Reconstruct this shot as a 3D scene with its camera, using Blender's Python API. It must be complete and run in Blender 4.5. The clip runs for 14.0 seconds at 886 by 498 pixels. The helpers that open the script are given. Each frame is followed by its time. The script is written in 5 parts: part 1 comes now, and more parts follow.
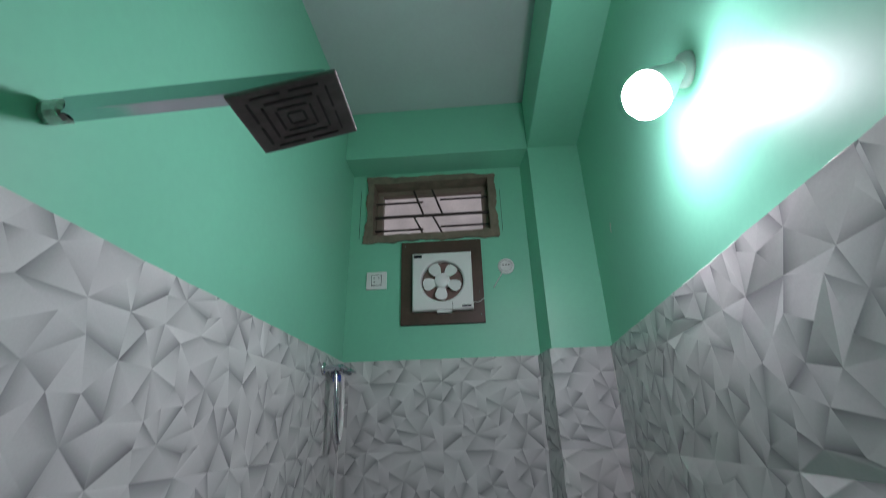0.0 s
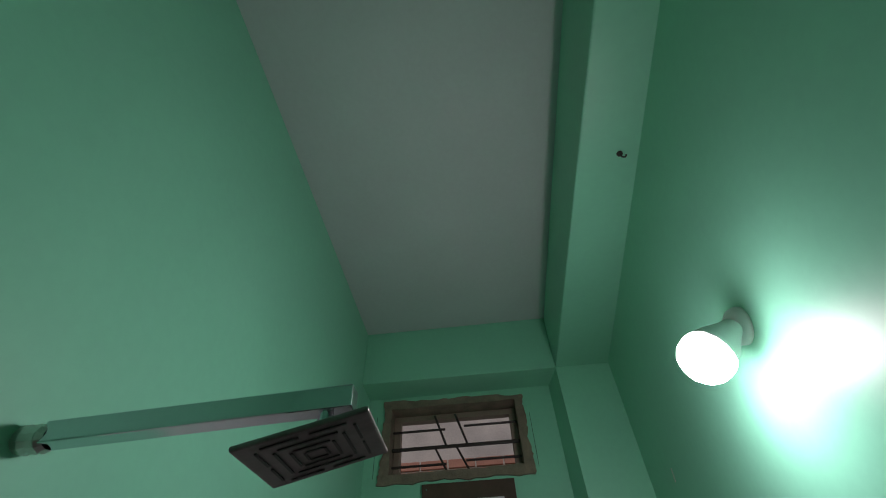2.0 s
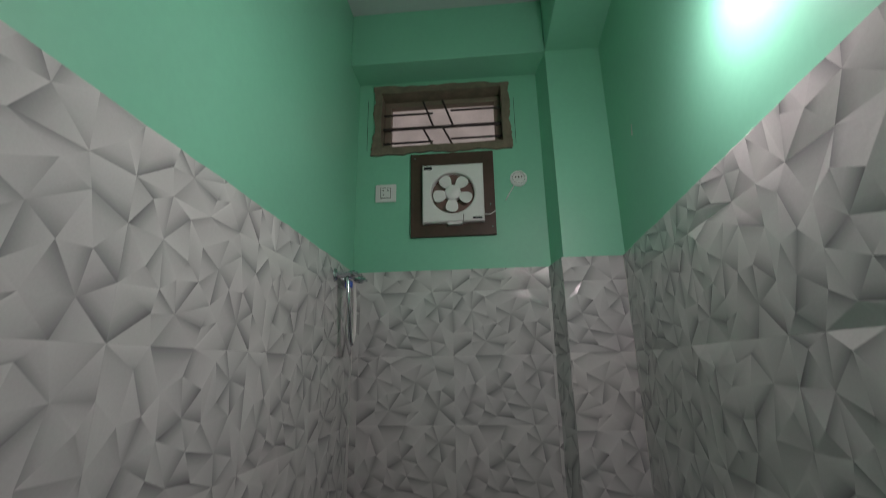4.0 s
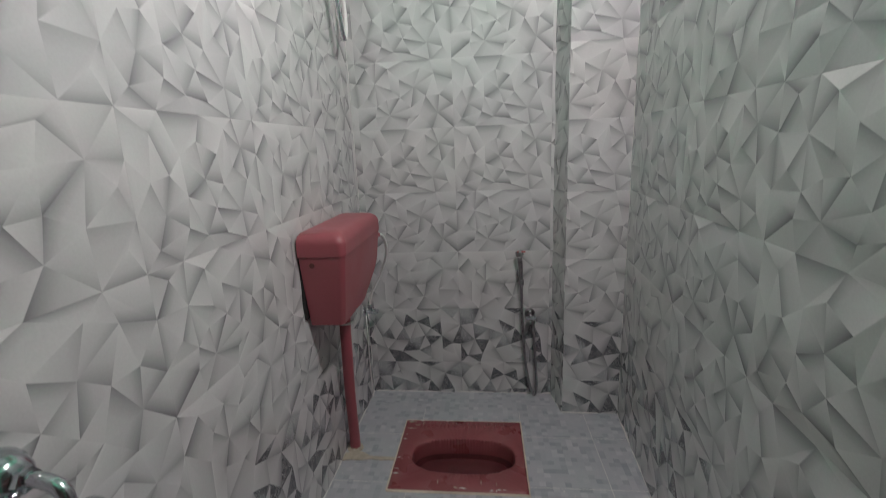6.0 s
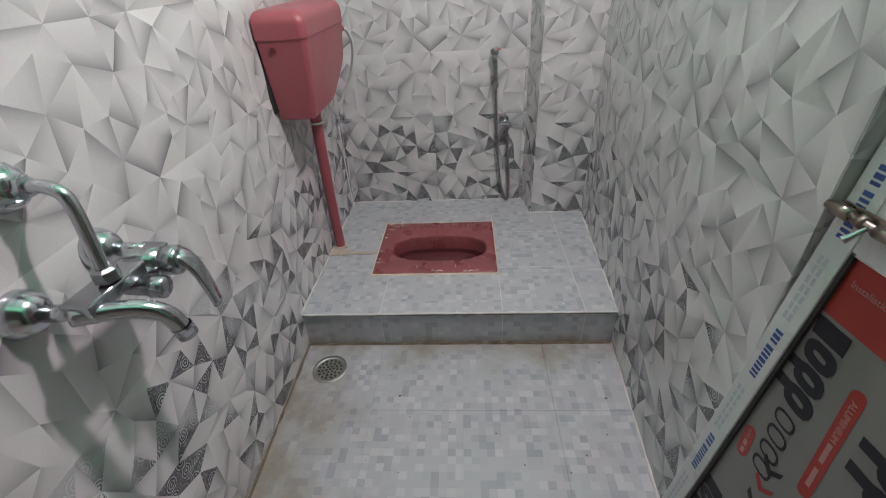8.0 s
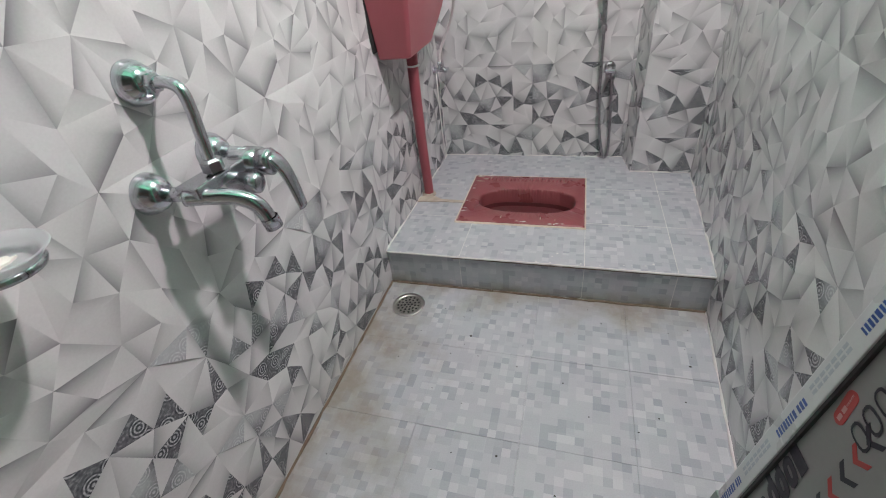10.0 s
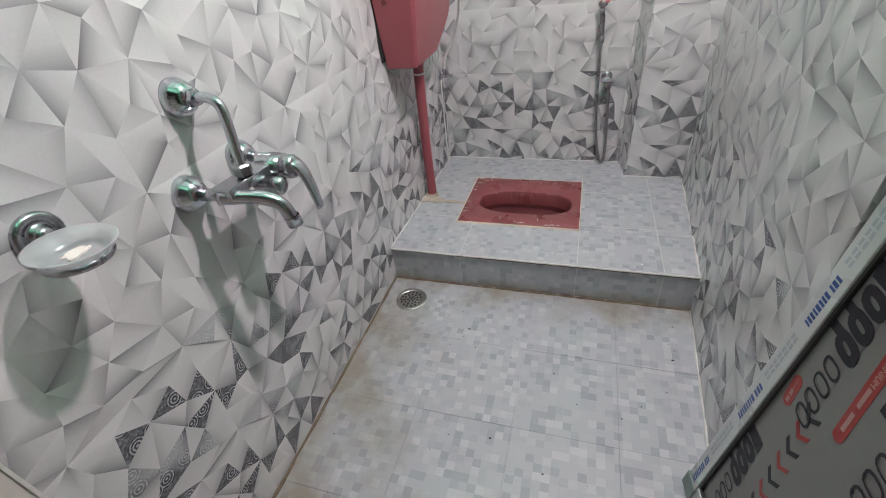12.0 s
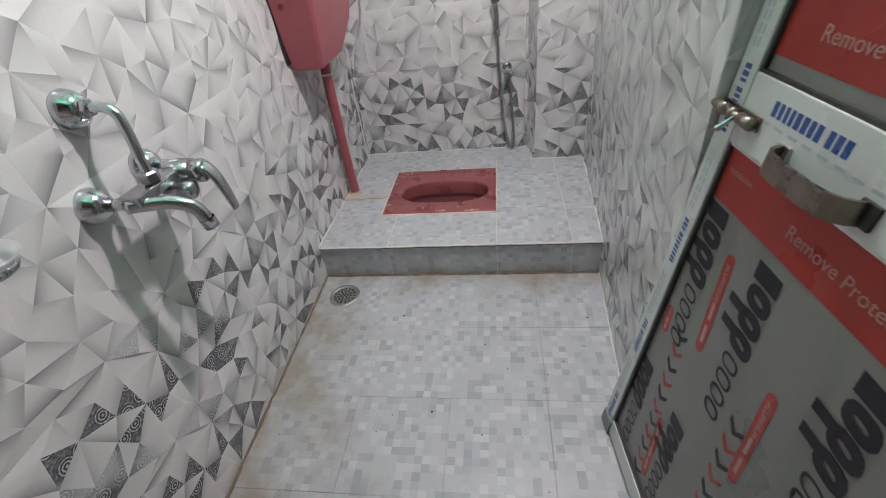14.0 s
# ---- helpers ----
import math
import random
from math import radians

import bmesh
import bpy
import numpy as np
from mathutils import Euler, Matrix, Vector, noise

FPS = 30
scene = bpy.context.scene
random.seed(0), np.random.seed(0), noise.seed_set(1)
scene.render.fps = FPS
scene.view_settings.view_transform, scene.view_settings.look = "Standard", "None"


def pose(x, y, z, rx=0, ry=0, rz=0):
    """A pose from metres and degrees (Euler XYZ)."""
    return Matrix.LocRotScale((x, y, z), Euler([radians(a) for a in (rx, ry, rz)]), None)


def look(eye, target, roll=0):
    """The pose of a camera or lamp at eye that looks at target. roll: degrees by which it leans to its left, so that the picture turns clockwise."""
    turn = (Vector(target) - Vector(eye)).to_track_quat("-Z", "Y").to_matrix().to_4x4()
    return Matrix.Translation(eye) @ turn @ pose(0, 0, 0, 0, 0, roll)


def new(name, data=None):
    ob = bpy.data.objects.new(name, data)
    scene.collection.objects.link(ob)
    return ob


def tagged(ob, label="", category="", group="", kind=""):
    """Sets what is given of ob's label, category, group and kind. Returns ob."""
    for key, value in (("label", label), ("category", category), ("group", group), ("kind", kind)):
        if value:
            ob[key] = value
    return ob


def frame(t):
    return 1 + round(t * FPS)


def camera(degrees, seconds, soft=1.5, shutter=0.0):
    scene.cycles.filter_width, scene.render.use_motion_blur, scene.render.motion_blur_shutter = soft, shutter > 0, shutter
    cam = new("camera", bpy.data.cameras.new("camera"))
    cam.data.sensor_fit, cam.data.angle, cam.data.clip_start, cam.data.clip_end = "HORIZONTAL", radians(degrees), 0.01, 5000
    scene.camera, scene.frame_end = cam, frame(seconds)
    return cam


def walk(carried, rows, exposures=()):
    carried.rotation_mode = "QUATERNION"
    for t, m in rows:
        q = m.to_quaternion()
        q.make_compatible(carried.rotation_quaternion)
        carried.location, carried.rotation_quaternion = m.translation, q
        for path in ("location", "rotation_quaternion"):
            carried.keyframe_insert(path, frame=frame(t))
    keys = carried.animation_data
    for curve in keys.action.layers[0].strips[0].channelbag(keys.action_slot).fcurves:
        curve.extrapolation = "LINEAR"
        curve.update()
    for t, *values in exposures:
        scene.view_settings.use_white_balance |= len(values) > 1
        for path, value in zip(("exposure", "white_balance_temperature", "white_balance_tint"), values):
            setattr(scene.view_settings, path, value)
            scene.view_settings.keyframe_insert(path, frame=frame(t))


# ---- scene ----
cam = camera(91.3, 14.0, soft=1.0, shutter=0.35)
PATH = [
    (0, (0.663, -1.176, 1.912), (0.537, 0.66, 2.695), -1.5),
    (0.5, (0.652, -1.167, 1.978), (0.545, 0.512, 3.06), -2.2),
    (1, (0.635, -1.168, 2.074), (0.541, 0.322, 3.405), -2.6),
    (1.5, (0.625, -1.208, 2.136), (0.519, 0.173, 3.579), -2.4),
    (2, (0.624, -1.191, 2.13), (0.507, 0.159, 3.601), -2.5),
    (2.5, (0.625, -1.136, 2.086), (0.492, 0.354, 3.414), -2.1),
    (3, (0.623, -1.088, 2.003), (0.483, 0.599, 3.067), -0.7),
    (3.2, (0.629, -1.081, 1.959), (0.486, 0.673, 2.909), -0.1),
    (5.3, (0.632, -1.133, 1.551), (0.424, 0.853, 1.453), -2.5),
    (5.5, (0.634, -1.135, 1.514), (0.427, 0.845, 1.321), -2.5),
    (6, (0.639, -1.134, 1.439), (0.437, 0.803, 0.984), -2.4),
    (6.5, (0.647, -1.143, 1.392), (0.481, 0.745, 0.751), -2.3),
    (7, (0.65, -1.158, 1.348), (0.506, 0.646, 0.496), -2.4),
    (7.2, (0.65, -1.171, 1.33), (0.523, 0.595, 0.398), -2.4),
    (9.3, (0.702, -1.31, 1.227), (0.548, 0.305, 0.057), -5.1),
    (9.5, (0.711, -1.292, 1.217), (0.41, 0.299, 0.043), -6.0),
    (10, (0.713, -1.293, 1.196), (0.169, 0.229, 0.018), -7.6),
    (10.5, (0.707, -1.323, 1.198), (0.12, 0.166, -0.001), -6.7),
    (11, (0.716, -1.35, 1.228), (0.119, 0.135, 0.029), -6.4),
    (11.5, (0.727, -1.368, 1.242), (0.15, 0.131, 0.05), -6.5),
    (12, (0.745, -1.374, 1.255), (0.191, 0.142, 0.074), -6.9),
    (12.5, (0.756, -1.378, 1.258), (0.226, 0.152, 0.084), -7.3),
    (13, (0.766, -1.381, 1.256), (0.281, 0.155, 0.071), -8.0),
    (13.5, (0.78, -1.387, 1.24), (0.416, 0.168, 0.036), -7.4),
    (14, (0.805, -1.448, 1.262), (0.534, 0.12, 0.05), -7.3),
]
walk(cam, [(t, look(eye, target, roll)) for t, eye, target, roll in PATH],
     [(0, -0.25, 6250, 33), (0.5, -0.60, 6300, 33), (1.0, -0.79, 6400, 33), (1.5, -0.94, 6600, 33), (2.5, -0.92, 6900, 32), (3.2, -1.10, 7050, 33), (5.3, 0.80, 6850, 35), (6.0, 0.95, 6850, 35), (6.5, 1.17, 6850, 36), (7.2, 1.48, 6850, 36), (9.3, 2.21, 6800, 36), (14, 2.19, 6800, 36)])

# ---- light ----
world = bpy.data.worlds.new("sky")
scene.world = world
world.use_nodes = True
wn = world.node_tree.nodes
sky = wn.new("ShaderNodeTexSky")
sky.sky_type, sky.sun_disc = "NISHITA", False
sky.sun_elevation, sky.sun_rotation = radians(48), radians(200)
world.node_tree.links.new(sky.outputs["Color"], wn["Background"].inputs["Color"])
wn["Background"].inputs["Strength"].default_value = 0.12
sun = new("sun", bpy.data.lights.new("sun", "SUN"))
sun.data.energy, sun.data.angle, sun.data.color = 1.4, radians(10), (1.0, 0.94, 0.86)
sun.matrix_world = look((0, -6, 8), (0, 2.0, 0.5))
BULB_STRENGTH = 275.0


# ---- plan (metres) ----
W, YB, YC, XC = 1.2, 0.995, 0.815, 0.994        # left wall is x = 0, platform front is y = 0
YF, YD = -1.26, -1.50                           # end of the wall tiles, inner face of the entrance wall
ZT, ZBEAM, ZCEIL = 2.25, 3.34, 3.66
TW, TH = 0.457, 0.305


def right_x(y):
    return 1.212 + 0.060 * y


def plat_z(y):
    return 0.163 - 0.03 * y


# ---- materials ----
def nodes_of(name):
    m = bpy.data.materials.new(name)
    m.use_nodes = True
    nt = m.node_tree
    return m, nt, nt.nodes["Principled BSDF"]


def node(nt, kind, **inputs):
    n = nt.nodes.new(kind)
    for k, v in inputs.items():
        n.inputs[k].default_value = v
    return n


def mixed(nt, fac, a, b, blend="MIX"):
    n = nt.nodes.new("ShaderNodeMix")
    n.data_type, n.blend_type = "RGBA", blend
    for slot, v in ((0, fac), (6, a), (7, b)):
        if isinstance(v, bpy.types.NodeSocket):
            nt.links.new(v, n.inputs[slot])
        elif slot == 0:
            n.inputs[0].default_value = v
        else:
            n.inputs[slot].default_value = (*v, 1)
    return n.outputs[2]


def ramp(nt, fac, *stops):
    n = nt.nodes.new("ShaderNodeValToRGB")
    e = n.color_ramp.elements
    while len(e) < len(stops):
        e.new(0.5)
    for el, (p, c) in zip(e, stops):
        el.position = p
        el.color = (*c, 1) if isinstance(c, tuple) else (c, c, c, 1)
    nt.links.new(fac, n.inputs[0])
    return n.outputs[0]


def surface(name, base, rough=0.5, metal=0.0, vary=0.12, scale=6.0, fine=90.0, bump=0.05, dist=0.002):
    """Base colour with broad and fine variation, uneven gloss and a fine relief."""
    m, nt, b = nodes_of(name)
    tc = node(nt, "ShaderNodeTexCoord")
    big = node(nt, "ShaderNodeTexNoise", Scale=scale, Detail=4.0)
    small = node(nt, "ShaderNodeTexNoise", Scale=fine, Detail=3.0)
    for n in (big, small):
        nt.links.new(tc.outputs["Object"], n.inputs["Vector"])
    lo = tuple(c * (1 - vary) for c in base)
    hi = tuple(min(1, c * (1 + vary)) for c in base)
    c1 = ramp(nt, big.outputs["Fac"], (0.3, lo), (0.7, hi))
    c2 = mixed(nt, 0.25, c1, ramp(nt, small.outputs["Fac"], (0.35, lo), (0.65, hi)))
    nt.links.new(c2, b.inputs["Base Color"])
    b.inputs["Metallic"].default_value = metal
    r = ramp(nt, big.outputs["Fac"], (0.3, max(0, rough - 0.06)), (0.7, min(1, rough + 0.08)))
    nt.links.new(r, b.inputs["Roughness"])
    bp = node(nt, "ShaderNodeBump", Strength=bump, Distance=dist)
    nt.links.new(small.outputs["Fac"], bp.inputs["Height"])
    nt.links.new(bp.outputs[0], b.inputs["Normal"])
    return m


def tile_print(name, ornate):
    """Glazed ceramic with facets printed from pale to mid grey; the ornate one carries rosettes."""
    m, nt, b = nodes_of(name)
    tc = node(nt, "ShaderNodeTexCoord")
    info = node(nt, "ShaderNodeObjectInfo")
    if ornate:
        vo = node(nt, "ShaderNodeTexVoronoi", Scale=23.0, Randomness=0.55)
        vo.voronoi_dimensions = "2D"
        nt.links.new(tc.outputs["Object"], vo.inputs["Vector"])
        rel = node(nt, "ShaderNodeVectorMath")
        rel.operation = "SUBTRACT"
        nt.links.new(tc.outputs["Object"], rel.inputs[0])
        nt.links.new(vo.outputs["Position"], rel.inputs[1])
        rx = node(nt, "ShaderNodeSeparateXYZ")
        nt.links.new(rel.outputs[0], rx.inputs[0])
        ang = node(nt, "ShaderNodeMath")
        ang.operation = "ARCTAN2"
        nt.links.new(rx.outputs[1], ang.inputs[0])
        nt.links.new(rx.outputs[0], ang.inputs[1])
        pm = node(nt, "ShaderNodeMath")
        pm.operation = "MULTIPLY"
        pm.inputs[1].default_value = 9.0
        nt.links.new(ang.outputs[0], pm.inputs[0])
        pet = node(nt, "ShaderNodeMath")
        pet.operation = "SINE"
        nt.links.new(pm.outputs[0], pet.inputs[0])
        pw = node(nt, "ShaderNodeMath")
        pw.operation = "MULTIPLY_ADD"
        pw.inputs[1].default_value, pw.inputs[2].default_value = 0.35, 0.8
        nt.links.new(pet.outputs[0], pw.inputs[0])
        inside = ramp(nt, vo.outputs["Distance"], (0.40, 1.0), (0.47, 0.12))
        wv = node(nt, "ShaderNodeMath")
        wv.operation = "MULTIPLY"
        wv.inputs[1].default_value = 40.0
        nt.links.new(vo.outputs["Distance"], wv.inputs[0])
        sn = node(nt, "ShaderNodeMath")
        sn.operation = "SINE"
        nt.links.new(wv.outputs[0], sn.inputs[0])
        pr = node(nt, "ShaderNodeMath")
        pr.operation = "MULTIPLY"
        nt.links.new(sn.outputs[0], pr.inputs[0])
        nt.links.new(pw.outputs[0], pr.inputs[1])
        fin = node(nt, "ShaderNodeMath")
        fin.operation = "MULTIPLY"
        nt.links.new(pr.outputs[0], fin.inputs[0])
        nt.links.new(inside, fin.inputs[1])
        no = node(nt, "ShaderNodeTexNoise", Scale=150.0, Detail=3.0)
        nt.links.new(tc.outputs["Object"], no.inputs["Vector"])
        ad = node(nt, "ShaderNodeMath")
        ad.operation = "MULTIPLY_ADD"
        ad.inputs[1].default_value = 0.24
        nt.links.new(fin.outputs[0], ad.inputs[0])
        nt.links.new(ramp(nt, no.outputs["Fac"], (0.3, 0.40), (0.7, 0.60)), ad.inputs[2])
        pat = ramp(nt, ad.outputs[0], (0.3, (0.045, 0.05, 0.056)), (0.52, (0.135, 0.143, 0.152)), (0.72, (0.47, 0.48, 0.49)))
        wash = node(nt, "ShaderNodeTexNoise", Scale=5.0, Detail=1.0)
        nt.links.new(tc.outputs["Object"], wash.inputs["Vector"])
        f = ramp(nt, wash.outputs["Fac"], (0.46, 0.0), (0.60, 0.66))
        col = mixed(nt, f, pat, (0.55, 0.57, 0.58))
    else:
        at = node(nt, "ShaderNodeVertexColor")
        at.layer_name = "print"
        grey = ramp(nt, at.outputs["Color"], (0.0, (0.150, 0.153, 0.160)), (0.16, (0.36, 0.36, 0.366)), (0.42, (0.58, 0.578, 0.579)), (0.9, (0.69, 0.685, 0.68)), (1.0, (0.80, 0.795, 0.79)))
        no = node(nt, "ShaderNodeTexNoise", Scale=240.0, Detail=2.0)
        nt.links.new(tc.outputs["Object"], no.inputs["Vector"])
        g2 = ramp(nt, no.outputs["Fac"], (0.3, 0.92), (0.7, 1.0))
        col = mixed(nt, 0.6, grey, g2, "MULTIPLY")
        t2 = ramp(nt, info.outputs["Random"], (0.0, (0.955, 0.960, 0.970)), (1.0, (0.992, 0.990, 0.985)))
        col = mixed(nt, 1.0, col, t2, "MULTIPLY")
    nt.links.new(col, b.inputs["Base Color"])
    sm = node(nt, "ShaderNodeTexNoise", Scale=14.0, Detail=3.0)
    nt.links.new(tc.outputs["Object"], sm.inputs["Vector"])
    nt.links.new(ramp(nt, sm.outputs["Fac"], (0.3, 0.13), (0.7, 0.21)), b.inputs["Roughness"])
    b.inputs["Specular IOR Level"].default_value = 0.30
    wavy = node(nt, "ShaderNodeTexNoise", Scale=55.0, Detail=1.0)
    nt.links.new(tc.outputs["Object"], wavy.inputs["Vector"])
    bp = node(nt, "ShaderNodeBump", Strength=0.16, Distance=0.002)
    nt.links.new(wavy.outputs["Fac"], bp.inputs["Height"])
    nt.links.new(bp.outputs[0], b.inputs["Normal"])
    return m


def mosaic(name):
    """Matt floor tile printed with small grey-blue squares, with brown water stains near the left wall."""
    m, nt, b = nodes_of(name)
    geo = node(nt, "ShaderNodeNewGeometry")
    pos = geo.outputs["Position"]

    def cells(size, off):
        sc = node(nt, "ShaderNodeVectorMath")
        sc.operation = "MULTIPLY_ADD"
        sc.inputs[1].default_value = (1 / size,) * 3
        sc.inputs[2].default_value = off
        nt.links.new(pos, sc.inputs[0])
        fl = node(nt, "ShaderNodeVectorMath")
        fl.operation = "FLOOR"
        nt.links.new(sc.outputs[0], fl.inputs[0])
        wh = node(nt, "ShaderNodeTexWhiteNoise")
        nt.links.new(fl.outputs[0], wh.inputs["Vector"])
        return wh.outputs["Value"]

    a, c = cells(0.0245, (0.31, 0.47, 0.43)), cells(0.049, (0.2, 0.6, 0.37))
    c1 = ramp(nt, a, (0.0, (0.295, 0.318, 0.355)), (0.14, (0.355, 0.378, 0.412)), (0.27, (0.435, 0.452, 0.480)), (0.82, (0.455, 0.472, 0.497)), (0.93, (0.53, 0.54, 0.555)), (1.0, (0.56, 0.57, 0.585)))
    c2 = ramp(nt, c, (0.0, (0.35, 0.375, 0.41)), (0.35, (0.43, 0.45, 0.48)), (1.0, (0.48, 0.495, 0.515)))
    col = mixed(nt, 0.25, c1, c2)
    gr = node(nt, "ShaderNodeTexNoise", Scale=260.0, Detail=2.0)
    nt.links.new(pos, gr.inputs["Vector"])
    col = mixed(nt, 0.5, col, ramp(nt, gr.outputs["Fac"], (0.3, 0.86), (0.7, 1.0)), "MULTIPLY")
    cl = node(nt, "ShaderNodeTexNoise", Scale=5.0, Detail=6.0, Roughness=0.62)
    nt.links.new(pos, cl.inputs["Vector"])
    xyz = node(nt, "ShaderNodeSeparateXYZ")
    nt.links.new(pos, xyz.inputs[0])
    k = node(nt, "ShaderNodeMath")
    k.operation = "MULTIPLY_ADD"
    k.inputs[1].default_value = 0.75
    ay = node(nt, "ShaderNodeMath")
    ay.operation = "ABSOLUTE"
    nt.links.new(xyz.outputs[1], ay.inputs[0])
    dy = node(nt, "ShaderNodeMath")
    dy.operation = "MULTIPLY"
    dy.inputs[1].default_value = 2.4
    nt.links.new(ay.outputs[0], dy.inputs[0])
    close = node(nt, "ShaderNodeMath")
    close.operation = "MINIMUM"
    nt.links.new(xyz.outputs[0], close.inputs[0])
    nt.links.new(dy.outputs[0], close.inputs[1])
    nt.links.new(close.outputs[0], k.inputs[0])
    hz = node(nt, "ShaderNodeMath")
    hz.operation = "MULTIPLY_ADD"
    hz.inputs[1].default_value = 5.0
    nt.links.new(xyz.outputs[2], hz.inputs[0])
    nt.links.new(cl.outputs["Fac"], hz.inputs[2])
    nt.links.new(hz.outputs[0], k.inputs[2])
    stain = ramp(nt, k.outputs[0], (0.44, 0.85), (0.58, 0.42), (0.77, 0.0))
    col = mixed(nt, stain, col, (0.27, 0.235, 0.18))
    nt.links.new(col, b.inputs["Base Color"])
    nt.links.new(ramp(nt, cl.outputs["Fac"], (0.3, 0.3), (0.7, 0.5)), b.inputs["Roughness"])
    bp = node(nt, "ShaderNodeBump", Strength=0.12, Distance=0.001)
    nt.links.new(gr.outputs["Fac"], bp.inputs["Height"])
    nt.links.new(bp.outputs[0], b.inputs["Normal"])
    return m


def glowing(name, colour, strength):
    m, nt, b = nodes_of(name)
    b.inputs["Base Color"].default_value = (0.9, 0.9, 0.9, 1)
    b.inputs["Emission Color"].default_value = (*colour, 1)
    b.inputs["Emission Strength"].default_value = strength
    return m


def clear(name, colour, rough, ior=1.45):
    m, nt, b = nodes_of(name)
    b.inputs["Base Color"].default_value = (*colour, 1)
    b.inputs["Roughness"].default_value = rough
    b.inputs["Transmission Weight"].default_value = 1.0
    b.inputs["IOR"].default_value = ior
    return m


TILE = tile_print("faceted_tile", False)
ORNATE = tile_print("ornate_tile", True)
FLOOR = mosaic("mosaic_tile")
GREEN = surface("green_enamel_paint", (0.185, 0.590, 0.415), 0.46, vary=0.05, scale=2.2, fine=45, bump=0.10, dist=0.003)
CEIL = surface("ceiling_whitewash", (0.482, 0.568, 0.559), 0.85, vary=0.06, scale=2.0, fine=60, bump=0.15)
GROUT = surface("white_grout", (0.66, 0.65, 0.62), 0.8, vary=0.12, scale=12)
DIRT = surface("stained_grout", (0.17, 0.13, 0.09), 0.8, vary=0.3, scale=22, bump=0.3)
PALE = surface("pale_mortar", (0.47, 0.41, 0.33), 0.85, vary=0.2, scale=30, bump=0.4)
BEIGE = surface("cream_jamb_paint", (0.62, 0.58, 0.53), 0.5, vary=0.06)
CREAM = surface("lobby_plaster", (0.55, 0.52, 0.46), 0.7, vary=0.08)
CEMENT = surface("raw_cement", (0.21, 0.17, 0.125), 0.9, vary=0.28, scale=18, fine=160, bump=0.5, dist=0.006)
CHROME = surface("chrome", (0.56, 0.585, 0.62), 0.17, metal=1.0, vary=0.05, bump=0.02)
SATIN = surface("satin_chrome", (0.44, 0.455, 0.48), 0.24, metal=1.0, vary=0.10, bump=0.03)
DULL = surface("dull_steel", (0.58, 0.565, 0.54), 0.32, metal=1.0, vary=0.15, bump=0.05)
BRAID = surface("braided_steel", (0.33, 0.33, 0.34), 0.32, metal=1.0, vary=0.3, scale=60, fine=700, bump=0.5)
AGED = surface("aged_brass_plate", (0.27, 0.235, 0.20), 0.30, metal=1.0, vary=0.2, scale=30)
DARKSTEEL = surface("shadowed_slots", (0.05, 0.05, 0.05), 0.6)
RED = surface("red_plastic", (0.36, 0.085, 0.100), 0.36, vary=0.04, scale=5, bump=0.04)
PAN = surface("red_ceramic", (0.275, 0.074, 0.077), 0.30, vary=0.08, scale=9, bump=0.04)
# PAN's red made darker: shade inside the bowl is put into the colour.
PANIN = surface("shade_darkened_red", (0.115, 0.026, 0.028), 0.5, vary=0.25, scale=14)
BLACK = surface("black_rubber", (0.02, 0.02, 0.02), 0.6)
WHITE = surface("white_plastic", (0.78, 0.78, 0.77), 0.35, vary=0.04, bump=0.02)
HOSEW = surface("translucent_hose", (0.72, 0.72, 0.70), 0.4, vary=0.1)
BLUE = surface("blue_plastic", (0.03, 0.09, 0.45), 0.4)
WOOD = surface("dark_brown_board", (0.075, 0.04, 0.028), 0.4, vary=0.25, scale=9, fine=70, bump=0.15)
IRON = surface("painted_iron", (0.035, 0.025, 0.022), 0.5, vary=0.2)
FRAMEW = surface("brown_window_frame", (0.25, 0.195, 0.15), 0.55, vary=0.2)
OUT = surface("neighbour_plaster", (0.46, 0.44, 0.37), 0.9, vary=0.30, scale=3, bump=0.4)
BRICKM = surface("brick", (0.40, 0.20, 0.13), 0.9, vary=0.2, scale=8)
FROST = clear("frosted_glass", (0.90, 0.95, 0.96), 0.40)
FROST.node_tree.nodes["Principled BSDF"].inputs["Transmission Weight"].default_value = 0.72
FROST.node_tree.nodes["Principled BSDF"].inputs["Alpha"].default_value = 0.62
SOAPY = surface("dried_soap", (0.80, 0.77, 0.70), 0.6, vary=0.06)
ALU = surface("aluminium", (0.62, 0.64, 0.63), 0.38, metal=0.9, vary=0.08)
FILM = surface("protective_film", (0.190, 0.190, 0.182), 0.32, vary=0.05, scale=3, bump=0.05)
FILMRED = surface("film_red", (0.35, 0.032, 0.024), 0.3, vary=0.08)
FILMDARK = surface("film_navy", (0.008, 0.009, 0.015), 0.5, vary=0.08, bump=0.0)
FILMWHITE = surface("film_white", (0.54, 0.56, 0.56), 0.28, vary=0.05)
FILMBLUE = surface("film_blue", (0.025, 0.075, 0.26), 0.3, vary=0.08)
FILMTEXT = surface("film_pale_text", (0.42, 0.22, 0.20), 0.35, vary=0.05)
GASKET = surface("dark_gasket", (0.03, 0.03, 0.03), 0.5)
SPECK = surface("dark_speck", (0.03, 0.025, 0.02), 0.8)
BULB_RIM = glowing("lit_bulb_rim", (1.0, 0.985, 0.97), BULB_STRENGTH * 0.5)
BULB_ON = glowing("lit_bulb", (1.0, 0.985, 0.97), BULB_STRENGTH)


